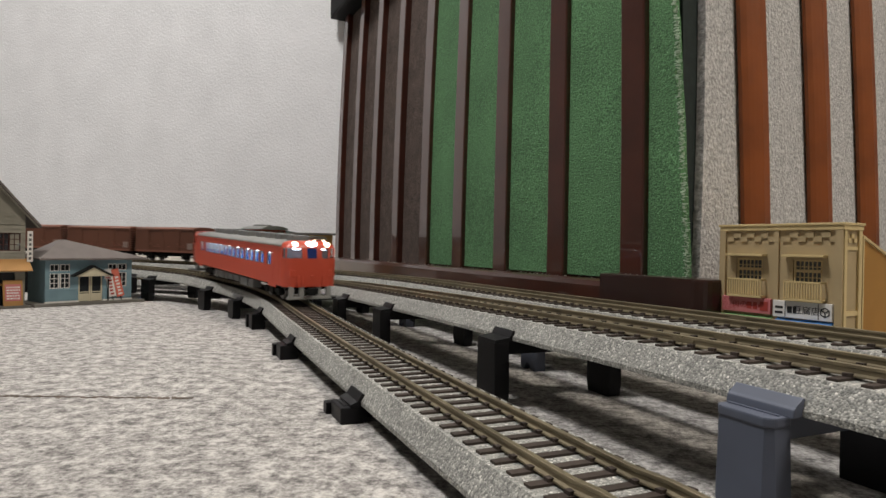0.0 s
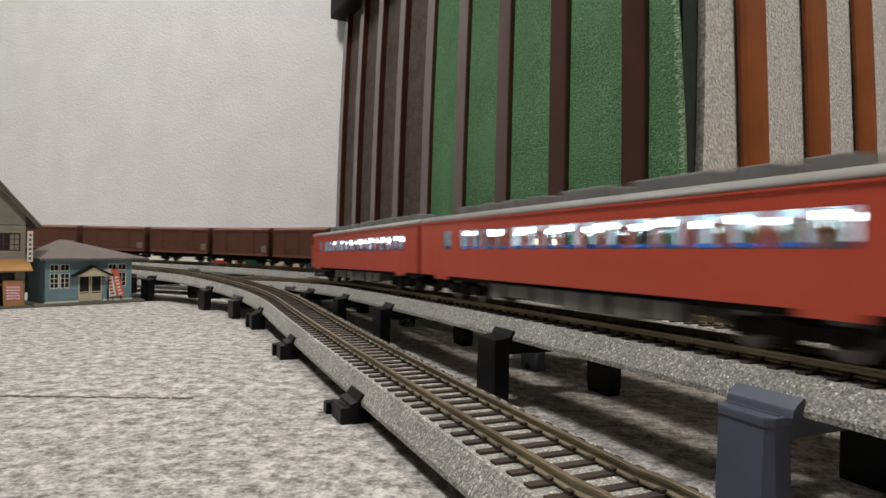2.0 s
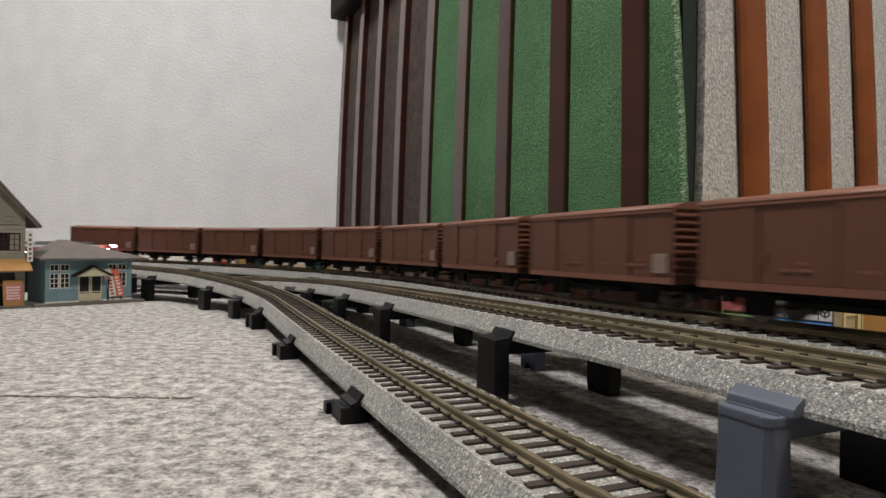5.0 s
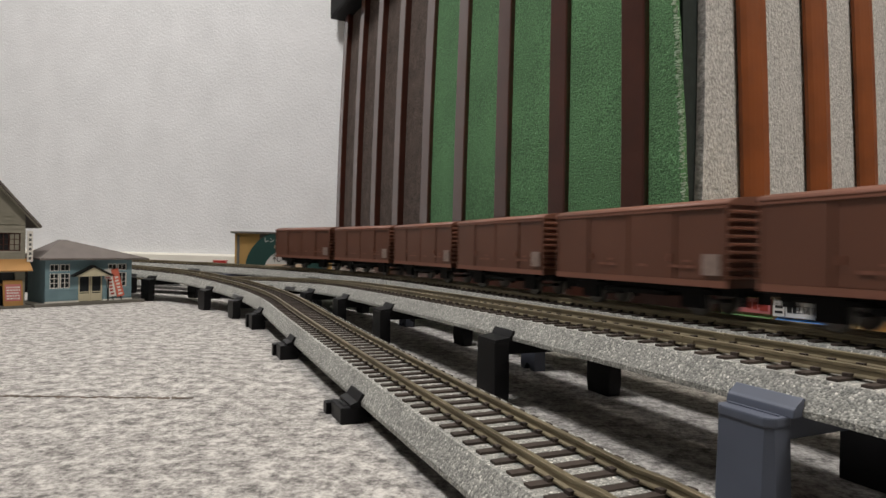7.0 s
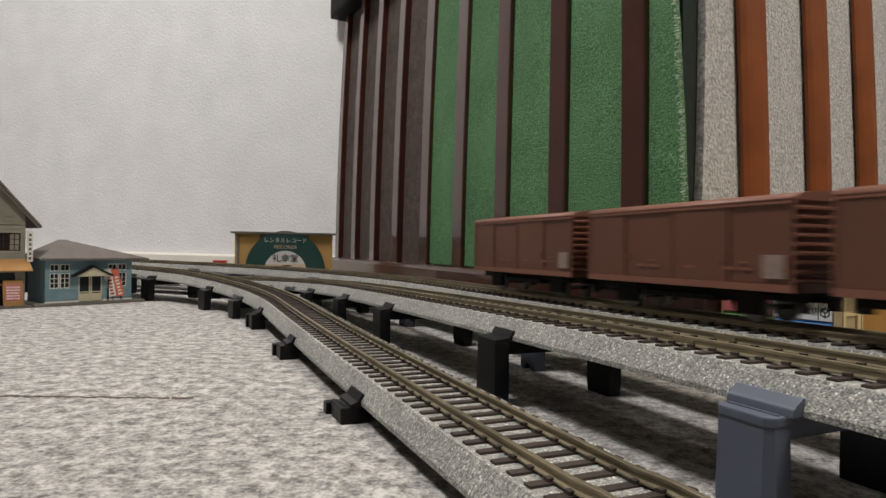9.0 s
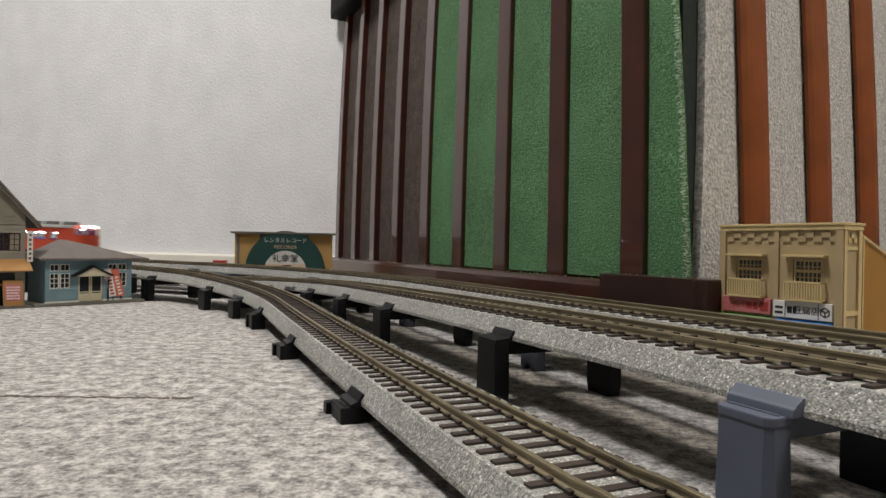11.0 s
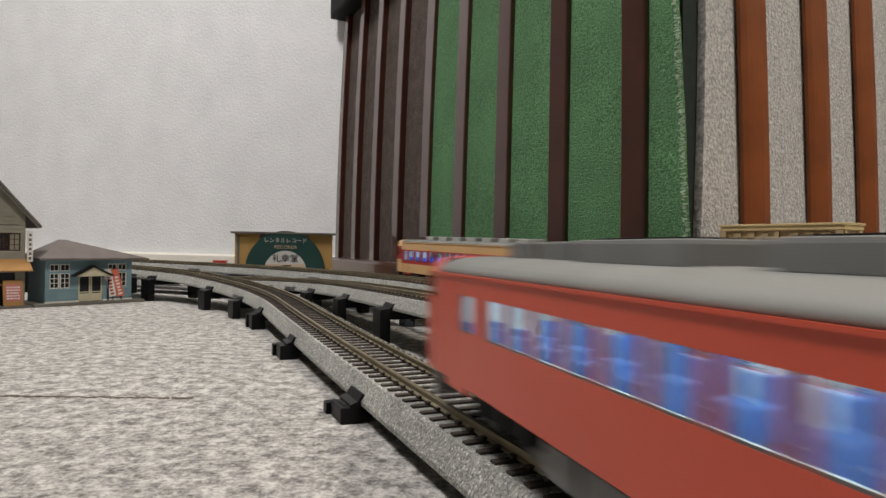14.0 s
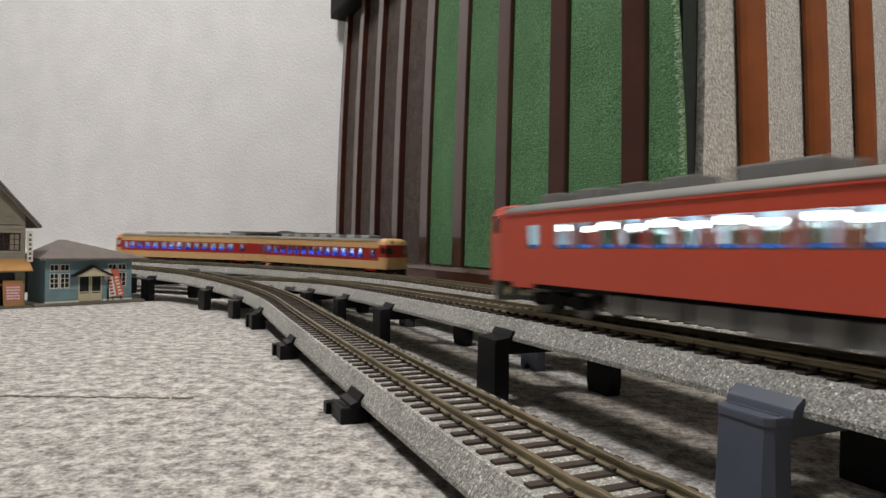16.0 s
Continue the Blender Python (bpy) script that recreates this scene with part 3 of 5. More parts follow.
def roof_solid(eave, ridge, z0, z1, thick=1.2):
    """A hipped roof: eave rectangle (x0, x1, y0, y1), ridge (x0, x1, y0, y1)."""
    bm = bmesh.new()
    a = [bm.verts.new((x, y, z0)) for x, y in ((eave[0], eave[2]), (eave[1], eave[2]), (eave[1], eave[3]), (eave[0], eave[3]))]
    a2 = [bm.verts.new((x, y, z0 - thick)) for x, y in ((eave[0], eave[2]), (eave[1], eave[2]), (eave[1], eave[3]), (eave[0], eave[3]))]
    b = [bm.verts.new((x, y, z1)) for x, y in ((ridge[0], ridge[2]), (ridge[1], ridge[2]), (ridge[1], ridge[3]), (ridge[0], ridge[3]))]
    for i in range(4):
        bm.faces.new((a[i], a[(i + 1) % 4], b[(i + 1) % 4], b[i]))
        bm.faces.new((a2[i], a2[(i + 1) % 4], a[(i + 1) % 4], a[i]))
    bm.faces.new(b)
    bm.faces.new(a2[::-1])
    return bm


def station():
    m = frame_of(-380.5, 594, 0.62, 0.78)
    th = tagged(new("station_building"), "small blue clapboard model station with a grey hipped roof", "model building", "model buildings")
    th.matrix_basis = m
    boxes("platform", [(-2, 102, 0, 56, 0, 3.0)], "platform", th, "grey base slab", bev=0.6)
    bm = bmesh.new()
    box(bm, 8.6, 12.6, 5.6, 8, 17, 46)
    box(bm, 30.6, 38.2, 5.6, 8, 17, 46)
    box(bm, 61.2, 66.5, 5.6, 8, 17, 46)
    box(bm, 85.5, 90.5, 5.6, 8, 17, 46)
    box(bm, 12.6, 30.6, 5.6, 8, 31.5, 33.8)
    box(bm, 12.6, 30.6, 5.6, 8, 40.5, 46)
    box(bm, 66.5, 85.5, 5.6, 8, 31.5, 33.8)
    box(bm, 66.5, 85.5, 5.6, 8, 40.5, 46)
    box(bm, 38.2, 61.2, 5.6, 8, 29, 46)
    box(bm, 8.6, 10.6, 8, 50, 3, 46)
    box(bm, 88.5, 90.5, 8, 50, 3, 46)
    box(bm, 8.6, 90.5, 48, 50, 3, 46)
    wall = part("wall", bm, "station_blue", th, "dusty blue clapboard walls")
    clapboards(wall, "station_blue", 8.6, 38.2, 6, 3, 17, 3.0)
    clapboards(wall, "station_blue", 61.2, 90.5, 6, 3, 17, 3.0)
    boxes("sill_band", [(8.2, 38.5, 4.6, 6.2, 3, 4.6), (61.5, 91, 4.6, 6.2, 3, 4.6)], "sign_white", th, "white footing band")
    for x0, x1 in ((12.9, 20.6), (22.2, 30.2), (67, 75.2), (76.8, 85)):
        pane_grid("upper window", th, x0 + .4, x1 - .4, 34.4, 39.8, 6.8, 2, 1, "sign_white", bar=0.6)
        pane_grid("sash window", th, x0 + .4, x1 - .4, 17.6, 31, 6.8, 2, 3, "sign_white", bar=0.8)
    boxes("door", [(39, 60.6, 7, 8, 3, 28.6)], "glass_dark", th, "dark glazed entrance doors")
    bars = [(x, x + 1.0, 6, 7.2, 3, 28.8) for x in (38.6, 48.6, 50.2, 60)]
    bars += [(39, 60.6, 6.2, 7.2, z, z + 0.9) for z in (27.9, 12)] + [(39.4, 60.2, 6.4, 7.1, 3.4, 11)]
    boxes("door_frame", bars, "ivory", th, "cream wooden door frame")
    bm = bmesh.new()
    prism(bm, [(30, 29), (49.5, 39.5), (69, 29), (67.5, 28.2), (49.5, 37.6), (31.5, 28.2)], -4, 7, "y")
    part("porch_roof", bm, "iron", th, "dark gabled porch roof")
    bm = bmesh.new()
    prism(bm, [(33, 28.6), (49.5, 37.3), (66, 28.6)], -2.5, -1.0, "y")
    part("porch_gable", bm, "ivory", th, "cream porch gable")
    part("roof", roof_solid((1.5, 104, -2, 56), (28, 32, 22, 28), 46.5, 64.5), "slate", th, "grey-brown hipped roof")
    boxes("gutter", [(1, 104.5, -3.2, -1.8, 44.6, 46.2), (103.4, 104.8, -3, 56, 44.6, 46.2)], "slate", th)
    # leaning banners in front of the wall
    for k, (x, lean, mat) in enumerate(((71.5, -9, "sign_white"), (79.5, -12, "banner_red"))):
        b = tagged(new("banner"), "narrow red and white shop banner leaning by the wall", "banner", "station banners")
        b.matrix_basis = m @ pose(x * K, 0.0035 - 0.0006 * k, 0.003, -4, lean, 0)
        boxes("pole", [(-0.4, 0.4, 0.4, 1.2, 0, 31)], "iron", b)
        boxes("cloth", [(-3.6, 3.6, -0.2, 0.3, 4, 33)], mat, b)
        rng = random.Random(k)
        boxes("printing", [(-1.6 + rng.uniform(-.6, .2), 1.2 + rng.uniform(0, .8), -0.45, -0.22, z, z + 1.9) for z in (6, 9.4, 12.8, 16.2, 19.6, 23)],
              "ink_red" if k == 0 else "sign_white", b)
    b = tagged(new("notice_board"), "small red and white notice by the entrance", "notice board")
    b.matrix_basis = m @ pose(0.066, 0.0025, 0.003)
    boxes("board", [(-4, 4, 0, 0.6, 22, 27)], "sign_white", b)
    boxes("printing", [(-3.4, 3.4, -0.25, -0.02, 25, 26.4), (-3.4, 1.5, -0.25, -0.02, 22.7, 24)], "ink_red", b)
    boxes("post", [(-0.5, 0.5, 0.62, 1.4, 0, 27)], "iron", b)


def house():
    m = frame_of(-393.5, 597, 0.62, 0.78)
    th = tagged(new("shop_house"), "grey clapboard two-storey model shop house with a gabled roof", "model building", "model buildings")
    th.matrix_basis = m
    boxes("base", [(-86, 4, -6, 60, 0, 2.2)], "platform", th, "grey base slab", bev=0.5)
    bm = bmesh.new()
    box(bm, -80, 0, 1.5, 4, 33, 44)
    box(bm, -2, 0, 3, 56, 2.2, 78)
    box(bm, -80, -78, 3, 56, 2.2, 78)
    box(bm, -80, 0, 54, 56, 2.2, 78)
    wall = part("wall", bm, "house_grey", th, "weathered grey clapboard walls")
    for x0, x1, z0, z1 in ((-80, 0, 44, 53), (-80, 0, 70, 78), (-4, 0, 53, 70), (-80, -22.4, 53, 70), (-8, 0, 2.2, 34), (-80, -40, 2.2, 34)):
        clapboards(wall, "house_grey", x0, x1, 2, z0, z1, 3.6)
    z = 78.0
    while z < 128:
        w0, w1 = (min(40.0, 50.6 - (h - 75) * 0.867) for h in (z, z + 3.6))
        bm = bmesh.new()
        prism(bm, [(-40 - w0, z), (-40 + w0, z), (-40 + w1, z + 3.6), (-40 - w1, z + 3.6)], 1.7, 3, "y")
        box(bm, -40 - w0 + 0.3, -40 + w0 - 0.3, 1.1, 1.75, z, z + 0.7)
        part("board", bm, "house_grey", wall)
        z += 3.6
    bm = bmesh.new()
    prism(bm, [(11, 75), (11.8, 77.0), (-40, 137), (-91.8, 77.0), (-91, 75), (-40, 133.8)], -5, 60, "y")
    part("roof", bm, "slate", th, "dark gabled roof with deep eaves")
    bm = bmesh.new()
    prism(bm, [(9.0, 75.2), (10.6, 75.1), (-40, 133.5), (-90.6, 75.1), (-89.0, 75.2), (-40, 131.2)], -3.6, -1.6, "y")
    part("bargeboard", bm, "house_grey", th)
    pane_grid("lattice window", th, -21.5, -13.5, 54, 69, 3, 2, 3, "wood", bar=0.9)
    pane_grid("lattice window", th, -12.5, -4.8, 54, 69, 3, 2, 3, "wood", pane="house_grey", bar=0.9)
    bm = bmesh.new()
    prism(bm, [(2, 46), (2, 44.8), (-9, 34.2), (-9.6, 35.2)], -78, 3, "x")
    part("awning", bm, "ochre", th, "ochre sloping shop awning")
    boxes("shop_front", [(-39, -8.5, 4, 5, 2.2, 33)], "glass_dark", th, "dark shop front opening")
    boxes("shop_post", [(-24, -22.6, 2, 4, 2.2, 33), (-39, -8.5, 2.4, 4, 21, 22.4), (-38, -26, 2.2, 3.4, 2.2, 14)], "ochre", th, "brown shop front timber")
    boxes("sign_blade", [(0.4, 5.0, -2.4, -1.4, 43, 72)], "sign_white", th, "white projecting shop sign")
    boxes("sign_printing", [(1.5 + 0.3 * (k % 2), 3.8, -2.6, -2.42, 45 + 4.4 * k, 47.4 + 4.4 * k) for k in range(6)], "grey", th)
    b = tagged(new("sign_stand"), "pink poster on a brown wooden stand", "sign stand")
    b.matrix_basis = m @ pose(-0.0105, -0.0035, 0.0022, -8, 0, 0)
    boxes("stand", [(-8, 8, 0, 2, 0, 24)], "ochre", b, bev=0.5)
    boxes("poster", [(-6.4, 6.4, -0.4, -0.05, 4.5, 20)], "sign_pink", b)
    rng = random.Random(2)
    rows = []
    for z in (6, 8.6, 11.2, 13.8, 16.4):
        x = -5.4
        while x < 4.6:
            w = rng.uniform(0.8, 2.2)
            rows.append((x, min(5.4, x + w), -0.6, -0.42, z, z + 1.4))
            x += w + 0.6
    boxes("printing", rows, "sign_white", b)


def yellow_shops():
    m = frame_of(178.6, 405, 0.5166, -0.856)
    th = tagged(new("shop_building"), "ochre mortar-fronted model twin shop with two balconies", "model building", "model buildings")
    th.matrix_basis = m
    H = 81.0
    rows = []
    # front wall round the two windows
    for x0, x1 in ((0, 10.2), (27.6, 46), (62.6, 73)):
        rows.append((x0, x1, 0, 3, 0, H - 3))
    for x0, x1 in ((10.2, 27.6), (46, 62.6)):
        rows += [(x0, x1, 0, 3, 0, 46), (x0, x1, 0, 3, 60, H - 3)]
    rows += [(70, 73, 3, 18, 0, H - 3), (0, 3, 3, 18, 0, H - 3), (0, 73, 16, 18, 0, H - 3)]
    for r in rows:
        boxes("wall", [r], "yellow", th, "ochre-grey mortar wall")
    boxes("pilaster", [(-0.6, 3.4, -1.4, 0, 0, H - 4)], "yellow", th)
    boxes("pilaster", [(35.2, 38, -1.2, 0, 26, H - 4)], "yellow", th)
    boxes("pilaster", [(69.8, 73.6, -1.4, 0, 0, H - 4)], "yellow", th)
    boxes("pilaster", [(73, 74.2, 0, 2.6, 0, H - 4)], "yellow_light", th)
    boxes("pilaster", [(73, 74.2, 15, 18.4, 0, H - 4)], "yellow_light", th)
    boxes("side_rail", [(73, 73.9, 2.6, 15, 30, 32.5), (73, 73.6, 2.6, 15, 66, 68)], "yellow_light", th)
    boxes("cornice", [(-0.5, 74.6, -1.6, 19, H - 4, H - 1.4), (-1.2, 75.2, -2.2, 19.6, H - 1.4, H)], "yellow_light", th, "pale projecting cornice", bev=0.3)
    for i in range(15):
        x = 4.2 + i * 4.45
        if 32 < x < 37.5:
            continue
        z = H - (8.2 if i % 2 else 10.6)
        boxes("dentil", [(x, x + 4.75, -0.8, 0.1, z, z + 2.9)], "yellow", th)
    boxes("dentil_band", [(73, 73.8, 4.4 + 3.0 * i, 7.4 + 3.0 * i, H - (8.4 if i % 2 else 11), H - (6.2 if i % 2 else 8.6)) for i in range(3)], "yellow_light", th)
    for x0, x1 in ((10.4, 27.4), (46.2, 62.4)):
        pane_grid("upstairs window", th, x0 + 1, x1 - 1, 47, 59.2, 1.6, 6, 4, "yellow_light", bar=0.8)
        boxes("transom", [(x0 + 0.6, x1 - 0.6, 0.2, 1.4, 53.2, 54.6)], "yellow_light", th)
        boxes("window_hood", [(x0 - 4.5, x1 + 3, -5, 0.2, 61.6, 63.0)], "yellow_light", th, "projecting window hood", bev=0.2)
        bal = boxes("balcony", [(x0 - 3, x1 + 2.4, -5, 0, 36.6, 38), (x0 - 3, x1 + 2.4, -5, -4.2, 47, 48), (x0 - 3, x0 - 2.2, -5, 0, 47, 48), (x1 + 1.6, x1 + 2.4, -5, 0, 47, 48)], "yellow_light", th, "pale slatted balcony")
        me = None
        n = 15
        for i in range(n):
            if me is None:
                bm = bmesh.new()
                box(bm, -0.35, 0.35, -4.9, -4.3, 38, 47)
                me = mesh_of("baluster", bm, "yellow_light")
            shared("baluster", me, bal, Matrix.Translation(((x0 - 2.6 + (x1 - x0 + 4.6) * i / (n - 1)) * K, 0, 0)))
    # shop signs; family names stay plain bars
    s = boxes("shop_sign", [(2.5, 34.4, -2.6, -0.2, 27.2, 36.4)], "sign_pink", th, "pink butcher's shop sign", bev=0.3)
    flat = pose(0, 0, 0, 90, 0, 0)
    writing("肉の", 5.0, "ink_red", s, Matrix.Translation((0.0148, -0.00266, 0.0316)) @ flat)
    rows = [(19.4, 22.6, -2.75, -2.6, 29.6, 33.8), (23.6, 26.2, -2.75, -2.6, 29.6, 33.8)]
    for text, z in (("メンチ", 34.3), ("コロッケ", 31.6), ("とんかつ", 28.9)):
        writing(text, 2.6, "ink_red", s, Matrix.Translation((0.0068, -0.00266, z * K)) @ flat)
    boxes("sign_bar", rows, "ink_red", s)
    boxes("sign_picture", [(28, 33, -2.8, -2.6, 29, 34.6), (26.9, 28, -2.8, -2.6, 30.8, 32.6)], "ink_red", s, bev=0.06)
    s = boxes("shop_sign", [(36, 69.4, -2.6, -0.2, 26.6, 36.2)], "sign_white", th, "white tofu shop sign", bev=0.3)
    writing("豆腐店", 5.0, "ink", s, Matrix.Translation((0.0556, -0.00266, 0.0312)) @ flat)
    rows = [(43.2, 43.6, -2.75, -2.6, 27, 35.8), (62, 62.4, -2.75, -2.6, 27, 35.8), (44.6, 47.4, -2.75, -2.6, 29.3, 33.2), (48, 50, -2.75, -2.6, 29.3, 33.2)]
    rows += [(37.4, 42, -2.75, -2.6, 31.6, 33), (37.4, 42, -2.75, -2.6, 28.6, 30)]
    boxes("sign_bar", rows, "ink", s)
    bm = bmesh.new()
    hexa = [(65.8 + 2.6 * math.cos(math.radians(a)), 31.3 + 2.6 * math.sin(math.radians(a))) for a in range(30, 390, 60)]
    for a, b in zip(hexa, hexa[1:] + hexa[:1]):
        d = Vector((b[0] - a[0], b[1] - a[1])).normalized() * 0.3
        prism(bm, [(a[0] - d.y, a[1] + d.x), (b[0] - d.y, b[1] + d.x), (b[0] + d.y, b[1] - d.x), (a[0] + d.y, a[1] - d.x)], -2.8, -2.6, "y")
    for a in (30, 150, 270):
        e = (65.8 + 2.6 * math.cos(math.radians(a)), 31.3 + 2.6 * math.sin(math.radians(a)))
        d = Vector((e[0] - 65.8, e[1] - 31.3)).normalized() * 0.3
        prism(bm, [(65.8 - d.y, 31.3 + d.x), (e[0] - d.y, e[1] + d.x), (e[0] + d.y, e[1] - d.x), (65.8 + d.y, 31.3 - d.x)], -2.81, -2.61, "y")
    part("sign_emblem", bm, "ink", s, "outlined cube emblem")
    bm = bmesh.new()
    prism(bm, [(0, 26), (0, 25), (-8, 21), (-8.4, 22)], 1.5, 34.5, "x")
    aw = part("awning", bm, "sign_green2", th, "green and white striped awning")
    boxes("stripe", [(2.5 + 2.9 * i, 3.7 + 2.9 * i, -8.8, -8.2, 20.8, 22.4) for i in range(11)], "sign_white", aw)
    bm = bmesh.new()
    prism(bm, [(0, 26), (0, 25), (-8, 21), (-8.4, 22)], 37.5, 69.5, "x")
    part("awning", bm, "sign_blue", th, "plain blue awning")
    # lower rear wing with a sloping roof
    bm = bmesh.new()
    prism(bm, [(18, 0), (18, 74), (66, 57), (66, 0)], 4, 72.5, "x")
    part("rear_wing", bm, "yellow_side", th, "plain ochre rear wing")
    bm = bmesh.new()
    prism(bm, [(18.2, 74.1), (18.2, 75.6), (69, 57), (69, 55.5)], 3, 73.6, "x")
    part("rear_roof", bm, "yellow_light", th)
    boxes("drain_pipe", [(73.2, 74.4, 19, 20.2, 0, 74)], "yellow_light", th)


def record_shop():
    m = frame_of(-316, 960, 0.979, 0.203)
    th = tagged(new("record_shop"), "tan card model shop with a green half-disc sign", "model building", "model buildings")
    th.matrix_basis = m
    boxes("wall", [(0, 146, 0, 34, 0, 79)], "tan", th, "tan card walls", bev=0.5)
    boxes("fascia", [(36, 110, -0.8, 0, 71, 78.4), (3, 7, -0.8, 0, 30, 76)], "platform", th, "brown fascia boards")
    boxes("roof", [(-6, 151, -5, 36, 79, 82)], "platform", th, "thin flat roof slab", bev=0.4)
    bm = bmesh.new()
    tube(bm, 59, -4.5, -2.0, "y", 75, 25, 72, False)
    bmesh.ops.bisect_plane(bm, geom=bm.verts[:] + bm.edges[:] + bm.faces[:], plane_co=(0, 0, 2), plane_no=(0, 0, 1), clear_inner=True)
    bmesh.ops.holes_fill(bm, edges=bm.edges)
    disc = part("record_disc", bm, "disc_green", th, "dark green record disc sign")
    bm = bmesh.new()
    tube(bm, 31.5, -5.6, -4.6, "y", 75, 22, 56, False)
    bmesh.ops.bisect_plane(bm, geom=bm.verts[:] + bm.edges[:] + bm.faces[:], plane_co=(0, 0, 2.5), plane_no=(0, 0, 1), clear_inner=True)
    bmesh.ops.holes_fill(bm, edges=bm.edges)
    part("label_disc", bm, "sign_white", disc, "white record label")
    boxes("label_band", [(46, 104, -5.9, -5.65, 22, 33)], "sign_cream", disc)
    flat = pose(0, 0, 0, 90, 0, 0)
    writing("レンタルレコード", 8.5, "sign_white", disc, Matrix.Translation((0.075, -0.0047, 0.0690)) @ flat, width=62)
    writing("RECORDS", 7.0, "sign_cream", disc, Matrix.Translation((0.075, -0.0047, 0.0590)) @ flat, width=33)
    writing("礼幸堂", 13, "ink", disc, Matrix.Translation((0.075, -0.0060, 0.0415)) @ flat, width=38)
    boxes("printing", [(58, 92, -6.1, -5.92, 24.5, 27), (70, 84, -6.1, -5.92, 30, 31.4)], "ink", disc)
    boxes("notice", [(108, 122, -4.9, -4.6, 20, 27)], "sign_white", disc)
    b = tagged(new("red_box"), "small red card box standing by the baseboard", "box")
    b.matrix_basis = frame_of(-400, 1100, 0.95, 0.1)
    boxes("carton", [(0, 22, 0, 12, 0, 32)], "tag_red", b, bev=0.6)
    boxes("lid", [(-0.5, 22.5, -0.5, 12.5, 32, 33.5)], "tag_red", b, bev=0.3)


def floor_seam():
    bm = bmesh.new()
    rng = random.Random(9)
    for i in range(150):
        x = -195 + i * 0.62 + rng.uniform(-.4, .4)
        y = 256.5 + 0.012 * i + rng.gauss(0, 0.7)
        box(bm, x, x + rng.uniform(0.8, 1.8), y, y + rng.uniform(0.5, 1.3), 0.05, 0.3)
    s = part("carpet_seam", bm, "seam")
    tagged(s, "dark frayed seam line in the grey carpet", "carpet seam", kind="stuff")


room()
slatted_panels()
TRACKS = {
    "near": railway("near", "near model track descending on low black piers", -6, 1230),
    "second": railway("second", "raised model track on black trestle piers", -188, 1294),
    "third": railway("third", "raised model track behind the second one", -232, 1244),
    "far": railway("far", "low model track beside the slatted panel", -232, 1244),
}
for s in (134, 268, 400, 477, 562, 690, 800, 910):
    black_pier("near", s)
for s in (-100, 145, 290, 392, 495, 600, 715):
    black_pier("second", s)
side_pier("second", 20.6)
for s in (-75, 116, 305, 495, 685, 875):
    grey_pier("third", s)
for s in (-70, 110, 300, 490, 680, 870):
    grey_pier("far", s)
station()
house()
yellow_shops()
record_shop()
floor_seam()


# ---- trains (x forward, z from the rail's top, millimetres) ----
def bogie(parent, x, wheel_r=5.4, base=13.0, label=""):
    b = boxes("bogie", [(x - base - 5, x + base + 5, y - 1.2, y + 1.2, 4.2, 7.4) for y in (-10.8, 10.8)]
              + [(x - 4, x + 4, -10, 10, 5, 9)] + [(x - base + k * base * 2 - 2.4, x - base + k * base * 2 + 2.4, y - 1.6, y + 1.6, 3.4, 8.2) for k in (0, 1) for y in (-11, 11)]
              + [(x - 3, x + 3, y - 1.8, y + 1.8, 2.8, 8.6) for y in (-11, 11)], "iron", parent, label)
    for k in (-1, 1):
        bm = bmesh.new()
        for y in (-8.0, 8.0):
            tube(bm, wheel_r, y - 1.3, y + 1.3, "y", x + k * base, wheel_r, 20)
            s = 1 if y < 0 else -1
            tube(bm, wheel_r + 0.6, y + s * 1.3, y + s * 2.0, "y", x + k * base, wheel_r, 20)
        tube(bm, 1.0, -8, 8, "y", x + k * base, wheel_r, 10)
        part("wheelset", bm, "wheel", b)
    return b


def roof_profile(w, z0, rise, n=12, inset=0.0):
    """Half ellipse-like roof section from eave to eave (y, z)."""
    pts = []
    for i in range(n + 1):
        a = math.pi * i / n
        c, s = math.cos(a), math.sin(a)
        y = (w - inset) * math.copysign(abs(c) ** 0.75, c)
        pts.append((y, z0 + rise * abs(s) ** 0.8))
    return pts


def side_strip(rows, x0, x1, side, z0, z1, w, t=0.9):
    a, b = (w - t, w) if side > 0 else (-w, -w + t)
    rows.append((x0, x1, a, b, z0, z1))


